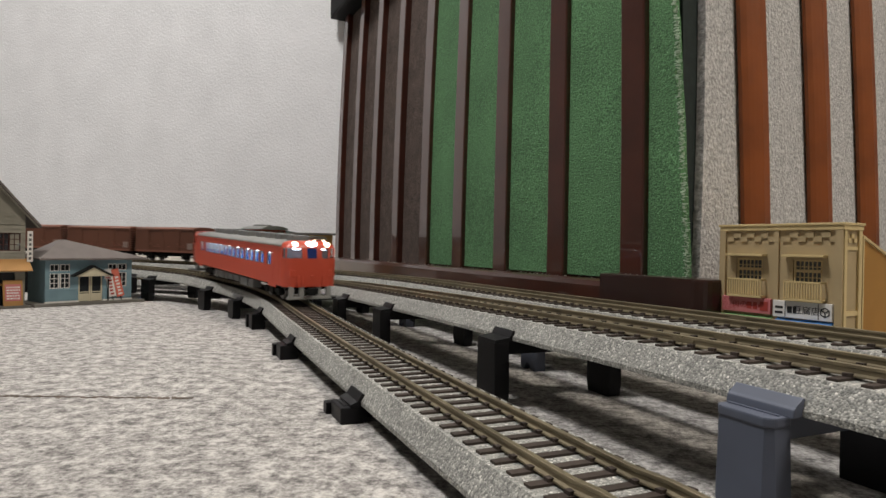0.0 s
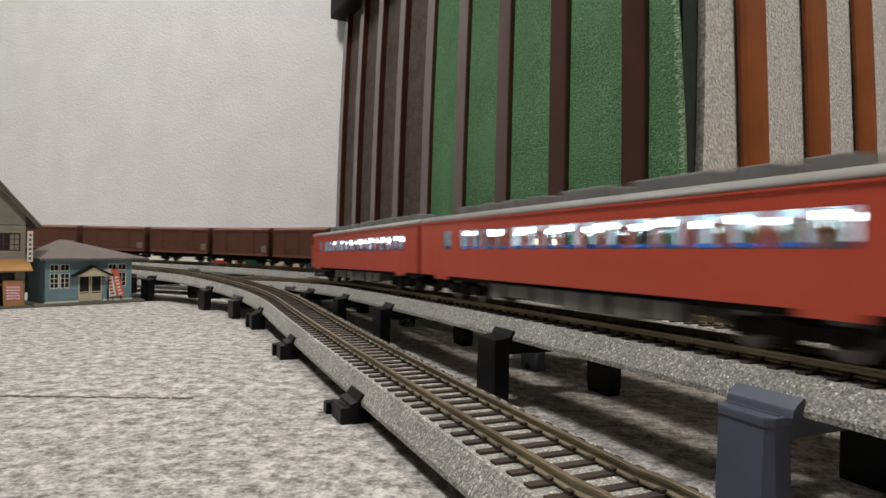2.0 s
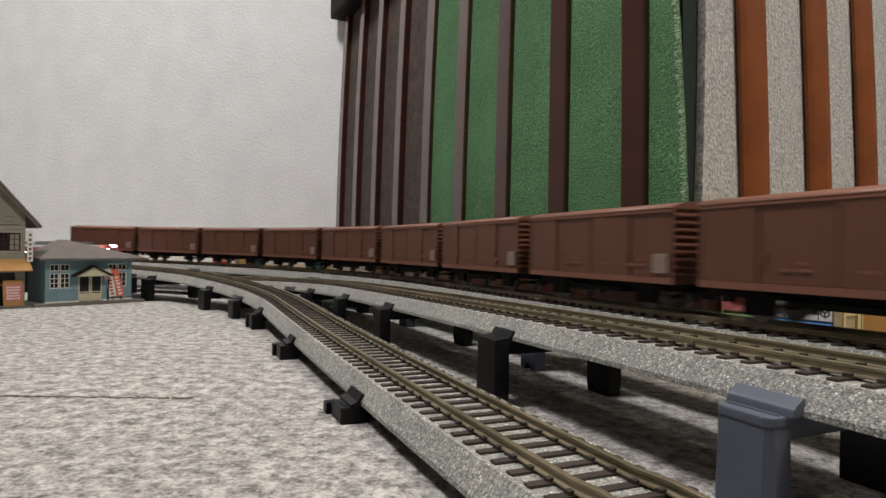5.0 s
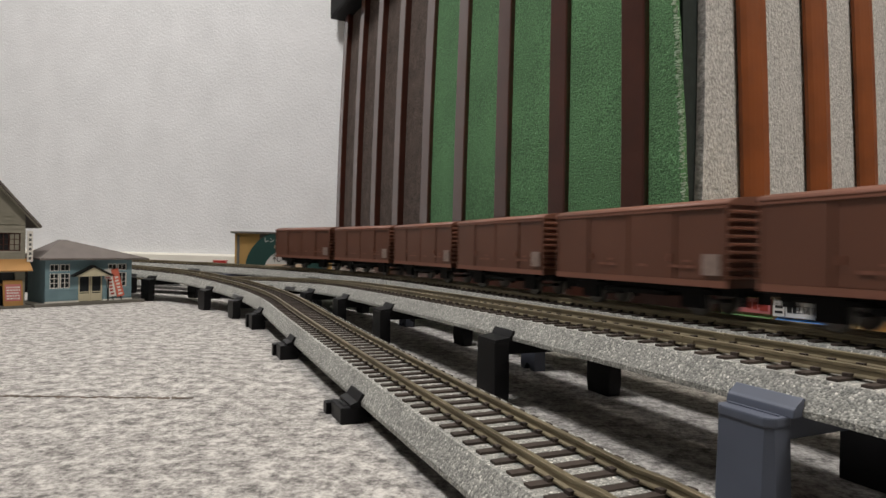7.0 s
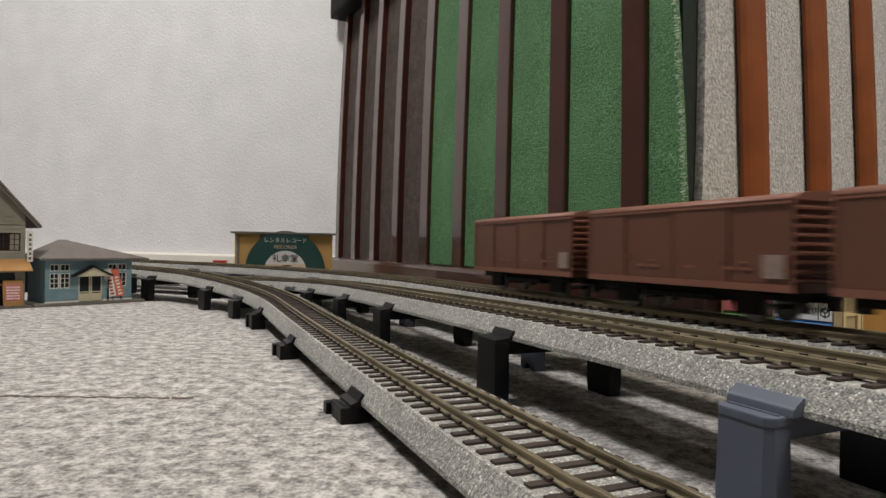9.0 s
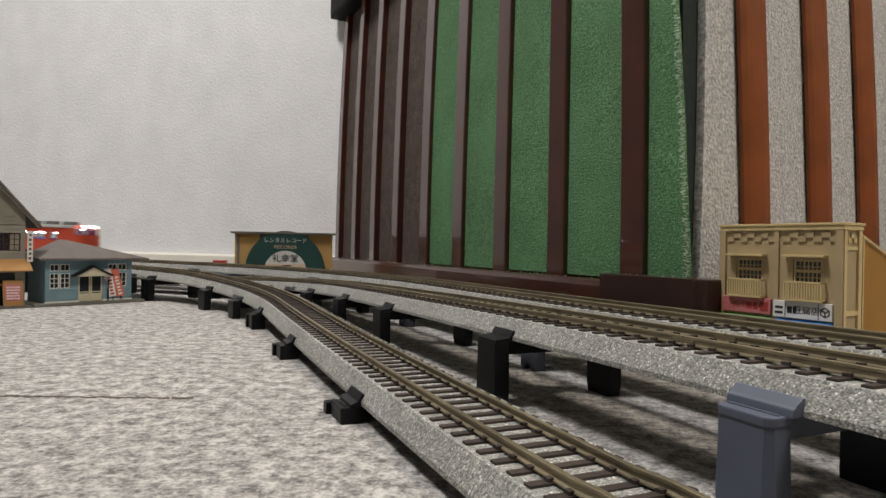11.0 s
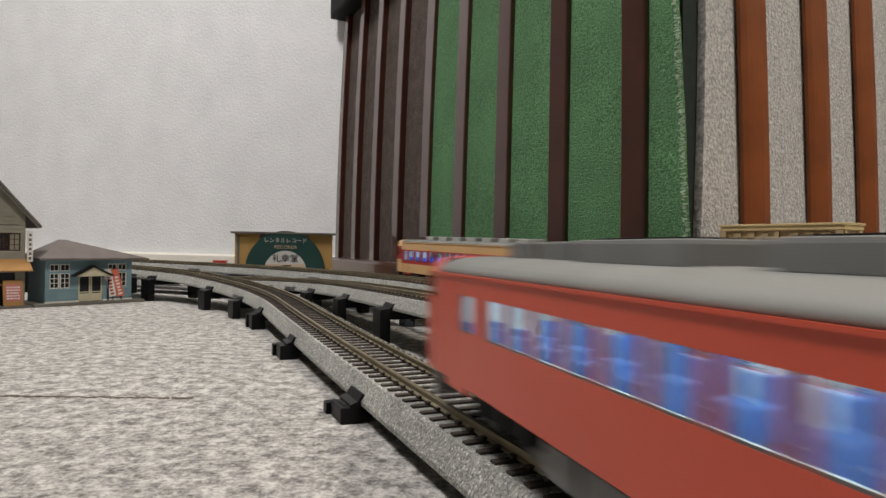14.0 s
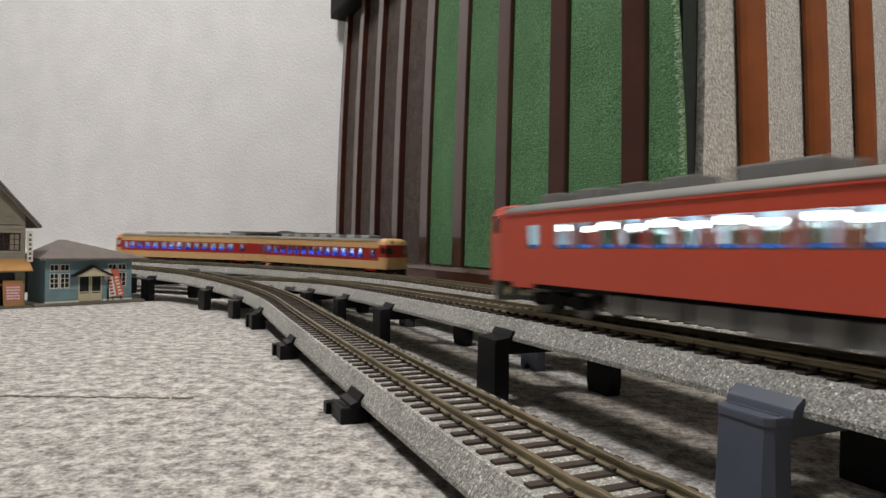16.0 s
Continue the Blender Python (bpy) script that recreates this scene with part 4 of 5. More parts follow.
def cab(parent, end, w, z0, zg, ztop, paint, x_in, x_out, style):
    """A rounded driver's cab closing the end of a car (end = 1 front, -1 rear)."""
    bm = bmesh.new()
    lo, hi, w0, w1 = (33.4, 42.4, 34.0, 41.9) if style == "kiha" else (25.6, 39.6, 29.4, 36.6)
    n = 10
    levels = [(z0, 0.0), (20.0, 0.35), (lo, 0.5), (w0, 0.45), (w1, -0.6), (hi, -0.75), (44.6, -1.6), (ztop - 0.9, -4.2), (ztop, -9.5)]
    rows = []
    for z, back in levels:
        ww = w * (1.0 if z <= zg else 0.95 if z < 45 else 0.84 if z < ztop else 0.6)
        row = []
        for i in range(n + 1):
            k = 2 * i / n - 1
            y = ww * k
            bow = 2.6 * (1 - abs(k) ** 3.2)
            row.append(Vector((end * (x_out - 2.6 + bow + back), y, z)))
        row = [Vector((end * x_in, -ww, z))] + row + [Vector((end * x_in, ww, z))]
        rows.append([bm.verts.new(v) for v in row])
    for li, (r0, r1) in enumerate(zip(rows, rows[1:])):
        for j in range(len(r0) - 1):
            if li == 3 and (j in (1, 2, 3) or j in (8, 9, 10) or (j in (5, 6) and style == "kiha") or j in (0, 11)):
                continue
            f = bm.faces.new((r0[j], r0[j + 1], r1[j + 1], r1[j]))
            f.smooth = li not in (2, 4)
            f.material_index = 1 if style == "express" and li in (2, 3, 4) else 0
    bm.faces.new(rows[-1])
    body = part("cab", bm, paint, parent, "rounded cab front")
    if style == "express":
        body.data.materials.append(M["trim_red"])
    # windows set just inside the openings
    for js, mat, nm in (((1, 2, 3), "glass", "cab_window"), ((8, 9, 10), "glass", "cab_window"), ((5, 6), "window_navy", "door_window")):
        if style == "express" and nm == "door_window":
            continue
        bm = bmesh.new()
        for j in js:
            vs = []
            for r, jj in ((3, j), (3, j + 1), (4, j + 1), (4, j)):
                z, back = levels[r]
                k = 2 * (jj - 1) / n - 1
                vs.append(bm.verts.new((end * (x_out - 2.6 + 2.6 * (1 - abs(k) ** 3.2) + back - 0.5), w * k * 0.99, z)))
            bm.faces.new(vs)
        part(nm, bm, mat, body)
    # side windows of the cab, with the wall that closes them off behind
    for s in (-1, 1):
        x0, x1 = sorted((end * (x_in + 3.2), end * (x_out - 3.4)))
        y0, y1 = sorted((s * (w - 0.6), s * (w - 0.4)))
        boxes("cab_side_window", [(x0, x1, y0, y1, w0, w1)], "glass", body)
        x2, x3 = sorted((end * x_in, end * (x_in + 3.2)))
        y2, y3 = sorted((s * (w - 0.9), s * (w - 0.02)))
        boxes("cab_pillar", [(x2, x3, y2, y3, w0 - 0.2, w1 + 0.2)], paint if style == "kiha" else "trim_red", body)
    for s in (-1, 1):
        x0, x1 = sorted((end * (x_out - 3.9), end * (x_out - 2.7)))
        y0, y1 = sorted((s * (w - 0.9), s * (w - 0.05)))
        boxes("corner_post", [(x0, x1, y0, y1, w0 - 0.3, w1 + 0.3)], paint if style == "kiha" else "trim_red", body, bev=0.25)
    x0, x1 = sorted((end * (x_in + 0.2), end * (x_in + 1.0)))
    boxes("bulkhead", [(x0, x1, -w + 1, w - 1, z0 + 1, zg - 1)], "grey", body)
    x0, x1 = sorted((end * (x_in + 1), end * (x_out - 4)))
    boxes("driver_desk", [(x0, x1, -w + 1.2, -3, z0 + 1, lo - 0.6), (x0, x1, 3, w - 1.2, z0 + 1, lo - 0.6)], "grey", body)
    if style == "kiha":
        x0, x1 = sorted((end * (x_out - 7), end * (x_out - 5.4)))
        boxes("cab_light", [(x0, x1, y - 2.6, y + 2.6, 40.6, 41.4) for y in (-9, 9)], "tube_dim", body, "small white cab light")
    return body


def lamp_disc(bm, x, y, z, r, end, depth=1.2, wide=1.0, seg=18):
    v = [bm.verts.new((x + end * depth, y + wide * r * math.cos(2 * math.pi * i / seg), z + r * math.sin(2 * math.pi * i / seg))) for i in range(seg)]
    u = [bm.verts.new((x - end * 3, p.co.y, p.co.z)) for p in v]
    for i in range(seg):
        bm.faces.new((v[i], v[(i + 1) % seg], u[(i + 1) % seg], u[i]))
    bm.faces.new(v)
    bm.faces.new(u[::-1])


def passenger_car(name, label, group, scheme, cabs, lit=True):
    """A 266 mm railcar. scheme: 'kiha' (all vermilion) or 'express' (cream with a red window band)."""
    L, w, z0, zg, zt = 133.0 if scheme == "kiha" else 130.5, 18.0, 12.0, 42.0 if scheme == "kiha" else 44.0, 47.0
    th = tagged(new(name), label, "railcar", group)
    paint = "red" if scheme == "kiha" else "cream"
    band = "red" if scheme == "kiha" else "trim_red"
    zw0, zw1 = (26.6, 36.6) if scheme == "kiha" else (24.4, 34.8)
    lo = 1.4 if scheme == "kiha" else 3.0
    a = -L + (13 if -1 in cabs else 0.5)
    b = L - (13 if 1 in cabs else 0.5)
    if scheme == "kiha":
        ends = {1: [(-109.6, -100.2), (-99.2, -89.8)], -1: [(-101, -92)]}
        first = {1: -86.6, -1: -83.0}
        windows = {q: ends[q] + [(first[q] + 12.2 * i - 0.3 * (i % 2), first[q] + 12.2 * i - 0.3 * (i % 2) + 9.9) for i in range(14)] + [(92, 101)] for q in (1, -1)}
    else:
        row = [(-112, -104)] + [(-92 + 15.2 * i, -92 + 15.2 * i + 10.6) for i in range(13)] + [(104, 112)]
        windows = {1: row, -1: row}
    for side in (-1, 1):
        rows, mid = [], []
        wins = windows[side]
        side_strip(rows, a, b, side, z0, zw0 - lo, w)
        side_strip(rows, a, b, side, zw1 + 1.2, zg, w)
        x = a
        side_strip(mid, a, b, side, zw0 - lo, zw0, w)
        side_strip(mid, a, b, side, zw1, zw1 + 1.2, w)
        for x0, x1 in wins:
            if x0 > x:
                side_strip(mid, x, x0, side, zw0, zw1, w)
            x = x1
        side_strip(mid, x, b, side, zw0, zw1, w)
        wall = boxes("side_wall", rows, paint, th)
        boxes("window_band", mid, band, wall)
        frames = []
        for x0, x1 in wins:
            y0, y1 = (w - 0.55, w - 0.3) if side > 0 else (-w + 0.3, -w + 0.55)
            boxes("window", [(x0, x1, y0, y1, zw0, zw1)], "glass", wall)
            yf = (w - 0.7, w - 0.1) if side > 0 else (-w + 0.1, -w + 0.7)
            frames += [(x0, x1, *yf, zw0, zw0 + 0.5), (x0, x0 + 0.5, *yf, zw0, zw1), (x1 - 0.5, x1, *yf, zw0, zw1)]
        boxes("window_frame", frames, "wheel", wall, "thin metal window frames")
        ys = side * (w + 0.12)
        doors = []
        for x in (-118, 106) if scheme == "kiha" else (-120, 100):
            if a < x and x + 12 < b:
                for dx in (0, 11.4):
                    doors.append((x + dx, x + dx + 0.5, min(ys, side * w), max(ys, side * w), z0 + 1, zw1 + 3))
        if doors:
            for d in doors:
                boxes("door_seam", [d], band, wall)
        steps = [(x, x + 16, min(side * (w - 0.6), side * w), max(side * (w - 0.6), side * w), z0 - 2.0, z0) for x in (-112, 96)]
        for st in steps:
            boxes("door_step", [st], paint if scheme == "kiha" else "trim_red", wall)
        boxes("gutter", [(a, b, min(side * w, side * (w + 0.5)), max(side * w, side * (w + 0.5)), zg - 0.5, zg + 0.2)], paint, wall)
    # roof
    bm = bmesh.new()
    prism(bm, roof_profile(w, zg, zt - zg, 14) + [(-w + 1, zg - 0.2), (w - 1, zg - 0.2)], a, b, "x", True)
    roof = part("roof", bm, "roof_grey", th, "matt grey roof")
    if scheme == "kiha":
        for x, l in ((-62, 34), (-14, 26)):
            bm = bmesh.new()
            box(bm, x, x + l, -8.0, 8.0, zt - 1, zt + 4.4, bev=0.9)
            part("roof_cooler", bm, "under_box", roof)
            bm = bmesh.new()
            for k in range(3):
                box(bm, x + 3 + k * (l - 6) / 3, x + 1.5 + (k + 1) * (l - 6) / 3, -5, 5, zt + 4.3, zt + 4.8, bev=0.2)
            part("cooler_grille", bm, "iron", roof)
        for x in (-100, -80, 28, 50, 74, 98):
            bm = bmesh.new()
            box(bm, x, x + 12.5, -6, 6, zt - 1, zt + 4.2, bev=0.6)
            part("ventilator", bm, "under_box", roof)
    else:
        for i in range(7):
            bm = bmesh.new()
            x = -92 + i * 26
            box(bm, x, x + 14.5, -9.5, 9.5, zt - 1.4, zt + 3.6, bev=0.8)
            part("roof_cooler", bm, "cooler", roof, "light grey roof cooler")
    # ends
    for e in (-1, 1):
        if e in cabs:
            c = cab(th, e, w, z0, zg, zt + 0.2, paint, L - 13, L, scheme)
            lit_here = cabs[e]
            x = e * (L - 2.4)
            if scheme == "kiha":
                for y in (-11.6, 11.6):
                    bm = bmesh.new()
                    lamp_disc(bm, x, y, 44.7, 1.9, e, 1.0)
                    part("headlight", bm, "lamp_warm" if lit_here == 1 else "glass_dark", c, "warm lit headlight" if lit_here == 1 else "unlit headlight")
                bm = bmesh.new()
                lamp_disc(bm, x, 0, 45.0, 2.1, e, 1.4, 1.9)
                part("destination_lamp", bm, "lamp_white" if lit_here else "glass_dark", c, "bright white roof lamp")
                rows = []
                for y in (-12, 12):
                    rows.append((min(x, x + e * 2.2), max(x, x + e * 2.2), y - 3.6, y + 3.6, 19.8, 25))
                boxes("jumper_box", rows, paint, c, bev=0.4)
                boxes("jumper_hose", [(min(x, x + e * 2.7), max(x, x + e * 2.7), y - 1, y + 1, 13, 21) for y in (-9.5, -6.5, 8.5)]
                      + [(min(x, x + e * 3.4), max(x, x + e * 3.4), -1.2, 1.2, 20, 21)], paint, c, bev=0.4)
            else:
                for y in (-8, 8):
                    bm = bmesh.new()
                    lamp_disc(bm, x, y, 43.6, 2.0, e, 1.0)
                    part("headlight", bm, "cream", c)
            sk = [(min(x - e * 2, x + e * 1.6), max(x - e * 2, x + e * 1.6), -16, 16, 2.2, 4.6)]
            sk += [(min(x - e, x + e * 1.4), max(x - e, x + e * 1.4), y - 1.8, y + 1.8, 4.6, 12.4) for y in (-13.6, -6.2, 6.2, 13.6)]
            boxes("skirt", sk, "skirt" if scheme == "kiha" else "iron", th, "grey snow-plough skirt", bev=0.5)
            boxes("coupler", [(min(x, x + e * 5), max(x, x + e * 5), -2, 2, 7, 11), (min(x + e * 5, x + e * 8), max(x + e * 5, x + e * 8), -3, 3, 6.4, 11.6)], "iron", th, bev=0.5)
        else:
            x = e * (L - 0.5)
            r = [(min(x, x - e), max(x, x - e), -w, -4, z0, zg), (min(x, x - e), max(x, x - e), 4, w, z0, zg), (min(x, x - e), max(x, x - e), -4, 4, 36, zg)]
            boxes("end_wall", r, paint, th)
            boxes("gangway", [(min(x, x + e * 2.2), max(x, x + e * 2.2), -5.5, 5.5, 11, 37)], "iron", th, "dark concertina gangway", bev=0.6)
            boxes("coupler", [(min(x, x + e * 4), max(x, x + e * 4), -2, 2, 6, 10)], "iron", th)
    # interior
    boxes("floor_pan", [(a + 2, b - 2, -w + 1, w - 1, 12.2, 14.5)], "grey", th)
    boxes("interior_lining", [(a + 3, b - 3, -w + 1.2, w - 1.2, zg - 1.6, zg - 0.8), (a + 2, a + 3, -w + 1.2, w - 1.2, 14.5, 40), (b - 3, b - 2, -w + 1.2, w - 1.2, 14.5, 40)]
          , "inside", th)
    seats = []
    x = -112.0
    while x < 106:
        for y in (-11, 11):
            seats += [(x, x + 6.5, y - 5, y + 5, 17, 21), (x + 6.5, x + 8.4, y - 5, y + 5, 17, 28.5)]
        x += 14.8
    boxes("seat_row", seats, "seat_moquette" if scheme == "kiha" else "seat", th, "blue seats", bev=0.0)
    for s in (-1, 1):
        y0, y1 = (w - 1.5, w - 0.95) if s > 0 else (-w + 0.95, -w + 1.5)
        boxes("wall_lining", [(a + 2, b - 2, y0, y1, 14.6, zw0 - 0.4), (a + 2, b - 2, y0, y1, zw1 + 0.4, zg - 1)]
              + [(u[1] + 0.4, v[0] - 0.4, y0, y1, zw0 - 0.4, zw1 + 0.4) for u, v in zip(windows[s], windows[s][1:])], "inside", th)
    if lit:
        bm = bmesh.new()
        box(bm, -92, 92, -1.2, 1.2, 39.4, 40.2)
        if scheme == "kiha":
            x = -98.0
            while x < 96:
                for y in (-7, 7):
                    box(bm, x, x + 5.5, y - 1.8, y + 1.8, 34.6, 36.6)
                x += 27.0
        part("interior_light", bm, "tube" if scheme == "kiha" else "tube_dim", th, "white interior light strip")
    # underframe
    boxes("underframe", [(-L + 4, L - 4, -13, 13, 9.6, 12.2)], "iron", th)
    gear = []
    rng = random.Random(7 if scheme == "kiha" else 8)
    x = -58.0
    while x < 54:
        l = rng.uniform(9, 19)
        for s in (-1, 1):
            d = rng.uniform(3.0, 5.0)
            gear.append((x, x + l, min(s * 16, s * 9), max(s * 16, s * 9), d, 10.4))
        x += l + rng.uniform(2, 6)
    # box grey is darkened below the skirt's to include shade under the body
    for g in gear:
        boxes("equipment_box", [g], "under_box" if scheme == "kiha" else "grey", th, "grey underfloor equipment box", bev=0.5)
    for x in (-89, 89):
        bogie(th, x)
    if scheme == "kiha":
        # these bodies are a little lower and wider than the express cars
        for ob in th.children_recursive:
            if "bogie" not in (ob.name.split(".")[0], ob.parent.name.split(".")[0]):
                ob.data.transform(Matrix(((1, 0, 0, 0), (0, 1.03, 0, 0), (0, 0, 0.92, 0.001), (0, 0, 0, 1))))
    return th


def covered_wagon(group):
    """Brown all-steel covered wagon, 113 mm long."""
    L, w, z0, zg = 54.3, 17.4, 12.0, 43.0
    th = tagged(new("covered_wagon"), "brown steel covered goods wagon with ribbed ends", "goods wagon", group)
    boxes("body", [(-L + 1, L - 1, -w + 0.8, w - 0.8, 12.6, zg)], "wagon", th, "brown wagon body")
    for s in (-1, 1):
        y0, y1 = (w - 0.9, w) if s > 0 else (-w, -w + 0.9)
        boxes("side_sill", [(-L, L, min(s * w, s * (w + 0.3)), max(s * w, s * (w + 0.3)), z0, 14.6)], "wagon_roof", th)
        for x0, x1 in ((-L + 0.3, -28.4), (-27.8, -0.5), (0.5, 27.8), (28.4, L - 0.3)):
            yy = (y0, y1) if x0 in (-27.8, 28.4) else ((y0 - 0.0, y1 - 0.45) if s > 0 else (y0 + 0.45, y1))
            boxes("sliding_door", [(x0, x1, *yy, 14.6, 41.5)], "wagon", th, bev=0.15)
        for x in (-L + 0.6, 0, L - 0.6):
            boxes("door_post", [(x - 0.5, x + 0.5, min(s * (w - .2), s * (w + 0.35)), max(s * (w - .2), s * (w + 0.35)), 14.6, 41.5)], "wagon", th)
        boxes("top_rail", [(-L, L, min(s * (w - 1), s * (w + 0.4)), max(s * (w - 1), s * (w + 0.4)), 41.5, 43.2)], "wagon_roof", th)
        boxes("placard", [(-s * 47 - 4.2, -s * 47 + 4.2, min(s * w, s * (w + 0.6)), max(s * w, s * (w + 0.6)), 16.5, 24.5)], "plate", th, "pale framed label plate")
        rows = [(x, x + 5, min(s * w, s * (w + 0.12)), max(s * w, s * (w + 0.12)), 19, 20.1) for x in (-38, -31, -12, 8, 15)]
        rows += [(x, x + 3, min(s * w, s * (w + 0.12)), max(s * w, s * (w + 0.12)), 21.4, 22.2) for x in (-36, 10)]
        boxes("lettering_bar", rows, "wagon_roof", th)
        for x in (-26, 25):
            boxes("door_handle", [(x, x + 1.2, min(s * w, s * (w + 0.7)), max(s * w, s * (w + 0.7)), 21.5, 24.5)], "wagon_roof", th)
    for e in (-1, 1):
        x = e * (L - 1)
        boxes("end_wall", [(min(x, x + e * 0.6), max(x, x + e * 0.6), -w, w, z0, zg)], "wagon", th)
        for i in range(9):
            bm = bmesh.new()
            z = 15.2 + i * 3.0
            prism(bm, [(x, z), (x + e * 2.0, z + 0.5), (x + e * 2.0, z + 1.2), (x, z + 1.9)], -w + 0.6, w - 0.6, "y")
            # ribs take the paler brown to stand in for light catching them
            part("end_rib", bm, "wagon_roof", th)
        boxes("coupler", [(min(x, x + e * 5), max(x, x + e * 5), -2, 2, 6, 10.4)], "iron", th)
    bm = bmesh.new()
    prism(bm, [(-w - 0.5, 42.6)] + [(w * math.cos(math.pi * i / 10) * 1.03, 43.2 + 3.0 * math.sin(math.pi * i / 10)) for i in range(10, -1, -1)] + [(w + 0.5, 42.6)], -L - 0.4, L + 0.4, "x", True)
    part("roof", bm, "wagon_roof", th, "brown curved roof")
    boxes("underframe", [(-L + 1, L - 1, -10, 10, 8.6, 12.6), (-20, 20, -14, 14, 7, 9)], "iron", th)
    for x in (-32.5, 32.5):
        u = boxes("axle_guard", [(x - 6, x + 6, y - 1, y + 1, 3.2, 12.6) for y in (-11.5, 11.5)] + [(x - 12, x + 12, y - 0.8, y + 0.8, 9, 10.4) for y in (-11.6, 11.6)], "iron", th)
        bm = bmesh.new()
        for y in (-8.0, 8.0):
            tube(bm, 5.4, y - 1.3, y + 1.3, "y", x, 5.4, 20)
        tube(bm, 1.0, -8, 8, "y", x, 5.4, 10)
        part("wheelset", bm, "wheel", u)
    return th


def diesel_locomotive():
    L, w = 105.0, 17.6
    th = tagged(new("diesel_locomotive"), "dark red centre-cab diesel locomotive with a white stripe", "locomotive")
    boxes("frame", [(-L, L, -w, w, 13.6, 15.4)], "white", th, "white-edged running board", bev=0.4)
    boxes("sill", [(-L + 1, L - 1, -w + 0.6, w - 0.6, 7.2, 13.6)], "iron", th)
    for n, (x0, x1) in (("short_hood", (-L + 9, -22)), ("long_hood", (17, L - 9))):
        h = boxes(n, [(x0, x1, -13.5, 13.5, 15.4, 32.4)], "red_dark", th, "dark red hood", bev=0.8)
        bm = bmesh.new()
        prism(bm, [(-13.6, 32.6)] + [(13.6 * math.cos(math.pi * i / 10), 34.6 + 2.2 * math.sin(math.pi * i / 10)) for i in range(10, -1, -1)] + [(13.6, 32.6)], x0 - 0.3, x1 + 0.3, "x", True)
        part("hood_roof", bm, "roof_grey", h)
        boxes("stripe", [(x0 - 0.5, x1 + 0.5, -14.0, 14.0, 31.4, 33.0)], "white", h, "white stripe")
        for s in (-1, 1):
            for x in np.arange(x0 + 6, x1 - 12, 12.0):
                boxes("hood_door", [(x, x + 10.5, s * 13.75 - 0.3, s * 13.75 + 0.3, 17.4, 29.6)], "red_dark", h, bev=0.25)
        boxes("handrail", [(x0 + 4, x1 - 4, s * 16 - 0.3, s * 16 + 0.3, 21.4, 22.0) for s in (-1, 1)] + [(x, x + 0.5, s * 16 - 0.25, s * 16 + 0.25, 15, 22) for s in (-1, 1) for x in np.arange(x0 + 4, x1 - 4, 14)], "red_dark", h)
        bm = bmesh.new()
        for k in (0.25, 0.6):
            xx = x0 + (x1 - x0) * k
            tube(bm, 6, 36.0, 37.6, "z", xx, 0, 20)
        part("radiator_fan", bm, "grey", h)
    c = boxes("cab", [(-22, 17, -w, -w + 1, 15.4, 32), (-22, 17, w - 1, w, 15.4, 32), (-22, -21, -w, w, 15.4, 32), (16, 17, -w, w, 15.4, 32)]
              + [(x0, x1, s * (w - 0.5) - 0.5, s * (w - 0.5) + 0.5, 32, 43.6) for s in (-1, 1) for x0, x1 in ((-22, -19), (-7, -6), (4, 7), (15, 17))]
              + [(x - 0.5, x + 0.5, y0, y1, 32, 43.6) for x in (-21.5, 16.5) for y0, y1 in ((-w, -w + 2), (-5, 5), (w - 2, w))]
              + [(-22, 17, s * (w - 0.5) - 0.5, s * (w - 0.5) + 0.5, 41.6, 44.2) for s in (-1, 1)] + [(x - .5, x + .5, -w, w, 42, 44.2) for x in (-21.5, 16.5)], "red_dark", th, "dark red cab")
    boxes("stripe", [(-22.3, 17.3, -w - 0.2, w + 0.2, 31.4, 33.0)], "white", c, "white stripe")
    for s in (-1, 1):
        y0, y1 = sorted((s * (w - 0.1), s * (w + 0.35)))
        door = boxes("door", [(6.6, 15.6, y0, y1, 16, 41)], "red_dark", c, "red cab door", bev=0.2)
        y2, y3 = sorted((s * (w + 0.1), s * (w + 0.9)))
        boxes("door_window", [(8.6, 13.6, *sorted((s * (w + 0.3), s * (w + 0.45))), 31, 39.5)], "glass_dark", door)
        for x in (6.0, 15.4):
            boxes("grab_rail", [(x, x + 0.6, y2, y3, 17.5, 38)], "white", door, "white grab rail", bev=0.2)
        for x in (3.0, 11.4):
            boxes("step_plate", [(x, x + 4.4, y2, y3, 13.2, 17.6)], "white", door, "white step plate", bev=0.2)
    for s in (-1, 1):
        for x0, x1 in ((-19, -7), (-6, 4)):
            boxes("cab_window", [(x0, x1, s * (w - 0.6) - 0.2, s * (w - 0.6) + 0.2, 34.6, 41.6)], "glass", c)
        for x in (-21.4, 16.4):
            boxes("end_window", [(x - 0.2, x + 0.2, s * 10 - 5, s * 10 + 5, 35, 42)], "glass", c)
    bm = bmesh.new()
    prism(bm, [(-w - 1, 43.6)] + [((w + 1) * math.cos(math.pi * i / 12), 43.8 + 4.4 * math.sin(math.pi * i / 12)) for i in range(12, -1, -1)] + [(w + 1, 43.4)], -22.5, 21, "x", True)
    r = part("cab_roof", bm, "roof_grey", th, "grey overhanging cab roof")
    boxes("roof_box", [(-14, -2, -6, 6, 47.4, 50), (5, 9, -4, 4, 47.4, 49.6)], "skirt", r, bev=0.5)
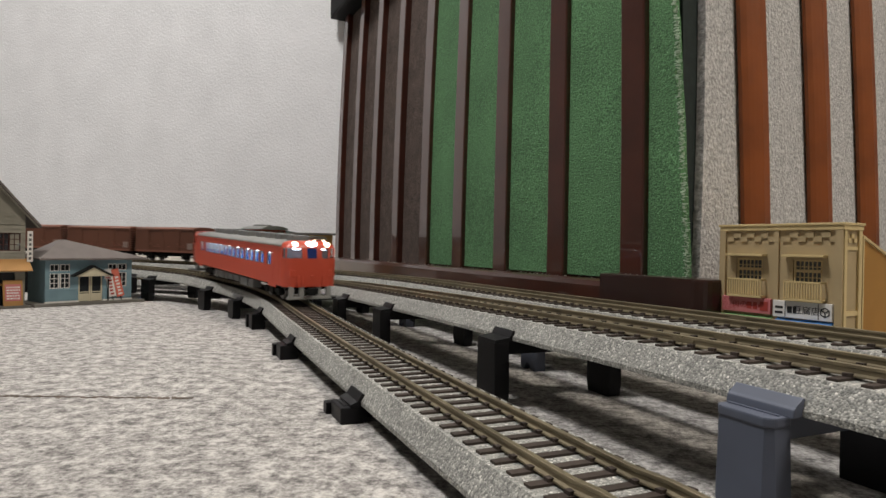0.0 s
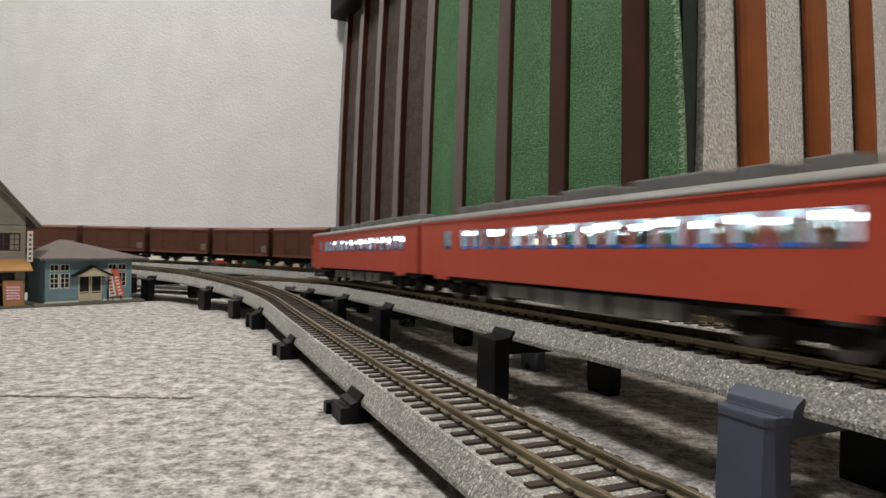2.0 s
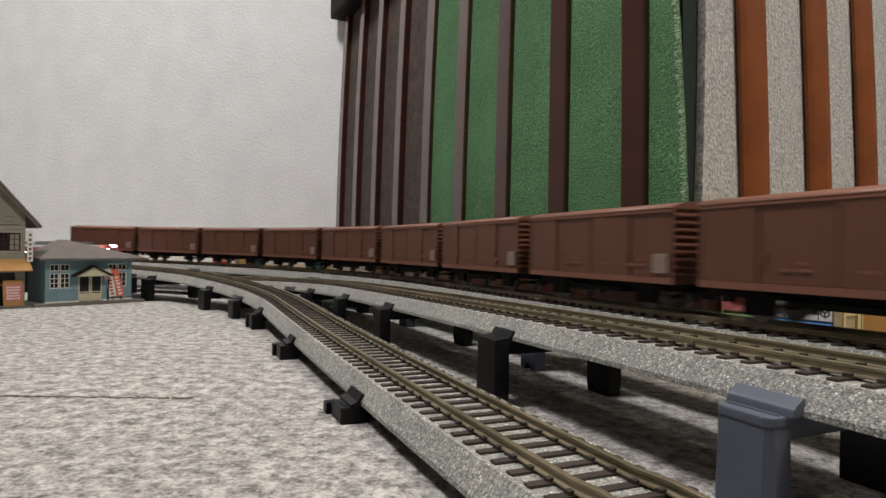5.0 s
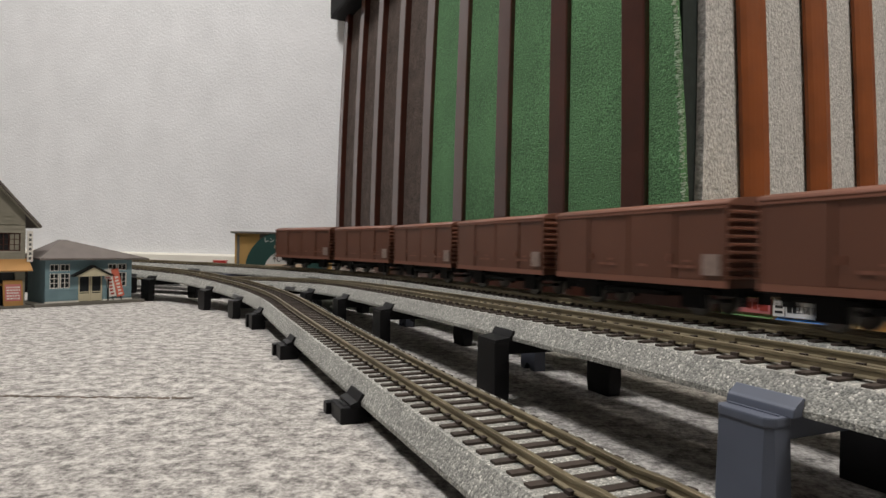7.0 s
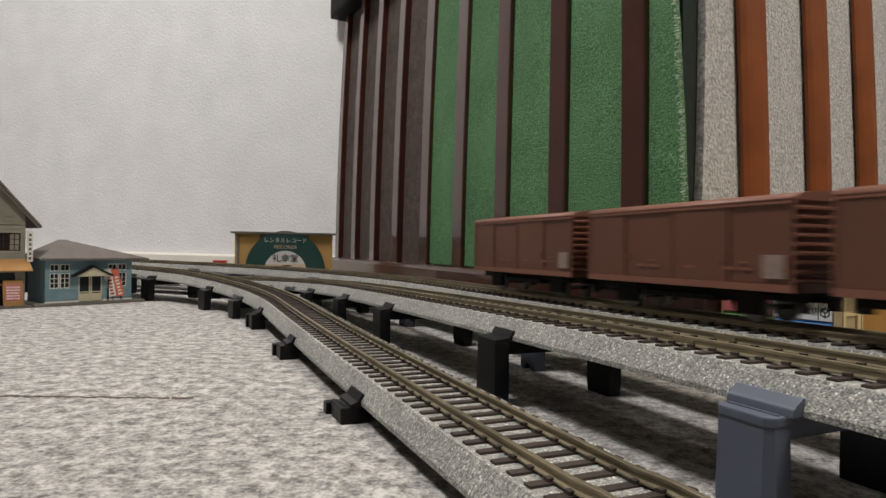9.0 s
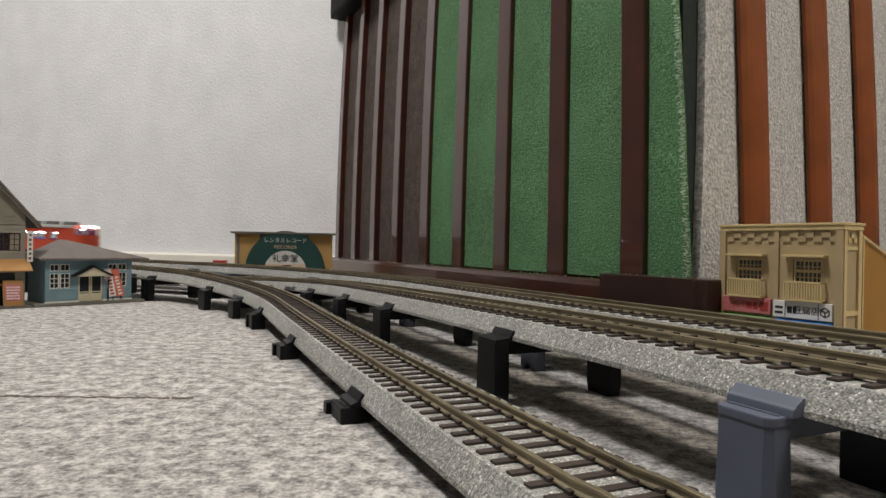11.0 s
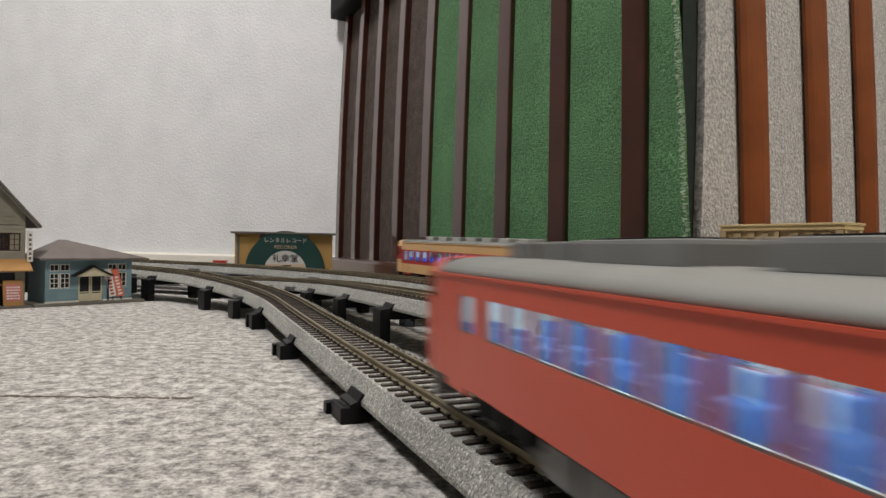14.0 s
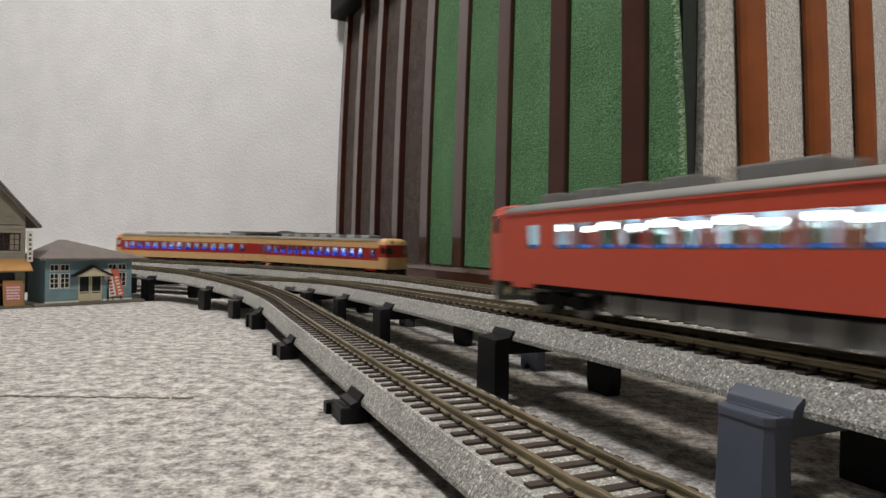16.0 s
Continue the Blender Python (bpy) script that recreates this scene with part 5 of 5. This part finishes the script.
    for e in (-1, 1):
        x = e * (L - 9)
        boxes("hood_nose", [(min(x, x + e * 3), max(x, x + e * 3), -12, 12, 15.4, 32.6)], "red_dark", th, bev=1.2)
        boxes("nose_stripe", [(min(x, x + e * 3.3), max(x, x + e * 3.3), -12.4, 12.4, 27, 29.6)], "white", th)
        for y in (-6.5, 6.5):
            bm = bmesh.new()
            lamp_disc(bm, e * (L - 7.2), y, 30.4, 2.0, e, 2.0)
            part("headlight", bm, "lamp_warm" if e > 0 else "glass_dark", th, "warm lit headlight" if e > 0 else "")
        boxes("end_rail", [(e * (L - 0.8) - 0.4, e * (L - 0.8) + 0.4, y - 0.5, y + 0.5, 15, 27) for y in (-16, -12, -8, 8, 12, 16)]
              + [(e * (L - 0.8) - 0.4, e * (L - 0.8) + 0.4, y - 4.5, y + 4.5, 26.4, 27.4) for y in (-12, 12)], "white", th, "white corner handrails")
        for q in (-1, 1):
            for z in (4.5, 8):
                boxes("step", [(min(e * (L - 8), e * L), max(e * (L - 8), e * L), q * 15.6 - 1.4, q * 15.6 + 1.4, z, z + 0.7)], "white", th)
            boxes("grab_rail", [(e * (L - 8) - 0.4, e * (L - 8) + 0.4, q * 16.6 - 0.4, q * 16.6 + 0.4, 4.5, 24)], "white", th, "white grab rail")
            boxes("corner_panel", [(e * (L - 2) - 1.2, e * (L - 2) + 1.2, q * 16.2 - 0.5, q * 16.2 + 0.5, 15.4, 26.5)], "white", th, "white corner hand panel", bev=0.3)
        boxes("coupler", [(min(e * L, e * (L + 5)), max(e * L, e * (L + 5)), -2, 2, 6, 10.4)], "iron", th)
        boxes("plough", [(min(e * (L - 5), e * (L - 1)), max(e * (L - 5), e * (L - 1)), -15, 15, 2.4, 8.4)], "iron", th, bev=0.5)
    boxes("fuel_tank", [(-16, 16, -14, 14, 3.4, 9)], "iron", th, bev=1)
    for x in (-70, 70):
        bogie(th, x, 5.4, 12)
    bogie(th, 33, 4.6, 8)
    return th


RAILCAR = passenger_car("railcar", "vermilion diesel railcar with lit windows and a grey roof", "vermilion railcars", "kiha", {1: True, -1: False})
PAIR_LEAD = passenger_car("railcar", "vermilion diesel railcar leading a coupled pair", "vermilion railcars", "kiha", {1: False})
PAIR_TAIL = passenger_car("railcar", "vermilion diesel railcar with its rear lamp lit, trailing a pair", "vermilion railcars", "kiha", {-1: 2})
EXPRESS_LEAD = passenger_car("express_railcar", "cream and red express railcar with blue seats, leading", "express railcars", "express", {1: False})
EXPRESS_TAIL = passenger_car("express_railcar", "cream and red express railcar with blue seats, trailing", "express railcars", "express", {-1: False})
LOCO = diesel_locomotive()
WAGONS = [covered_wagon("covered wagons")]
for _ in range(9):
    WAGONS.append(copy_thing(WAGONS[0], Matrix.Identity(4)))


# ---- sleepers, the smallest pieces ----
sleepers("near", TRACKS["near"], -2, 1000)
sleepers("second", TRACKS["second"], -60, 900)
sleepers("third", TRACKS["third"], -80, 1000)
sleepers("far", TRACKS["far"], -60, 1000)


# ---- what moves ----
def key_run(thing, line, lead, trail, t0=0.0, t1=16.0, step=0.1):
    """Key a car from functions of time that give the places of its leading and trailing bogies."""
    rows, t = [], t0
    while t < t1 + 1e-6:
        rows.append((round(t, 3), car_pose(line, lead(t), trail(t))))
        t += step
    walk(thing, rows)


def motions():
    near, second, third, far = (LINES[k] for k in ("near", "second", "third", "far"))
    lap = near.length / 12.41

    # the single railcar runs towards the viewer and comes round once more
    def single(t):
        return 623.0 - lap * t - 133

    key_run(RAILCAR, near, lambda t: single(t) - 89, lambda t: single(t) + 89)

    # the pair runs away; it is back for the last second
    away_t = [-0.6, 0.0, 0.33, 0.5, 1.5, 2.4, 3.6, 4.0, 14.57]
    away_s = [-267.0, -80.0, 17.5, 61.5, 358.0, 638.0, 1018.0, 1144.0, second.length - 265.0]

    def pair(t):
        again = t >= 14.57
        return float(np.interp(t - 15.158 if again else t, away_t, away_s)) + (second.length if again else 0.0)

    key_run(PAIR_LEAD, second, lambda t: pair(t) - 44, lambda t: pair(t) - 222)
    key_run(PAIR_TAIL, second, lambda t: pair(t) - 270 - 44, lambda t: pair(t) - 270 - 222)

    # the goods train
    def goods(t):
        return 1969.0 - 195.8 * t

    for i, wagon in enumerate(WAGONS):
        key_run(wagon, third, lambda t: goods(t) - 121.7 * i - 28, lambda t: goods(t) - 121.7 * i - 93)
    key_run(LOCO, third, lambda t: goods(t) - 1334 - 70, lambda t: goods(t) - 1334 + 70)

    # the express pair
    def express(t):
        return -3441.8 + 274.8 * t

    key_run(EXPRESS_LEAD, far, lambda t: express(t) - 42, lambda t: express(t) - 220)
    key_run(EXPRESS_TAIL, far, lambda t: express(t) - 263 - 42, lambda t: express(t) - 263 - 220)


motions()
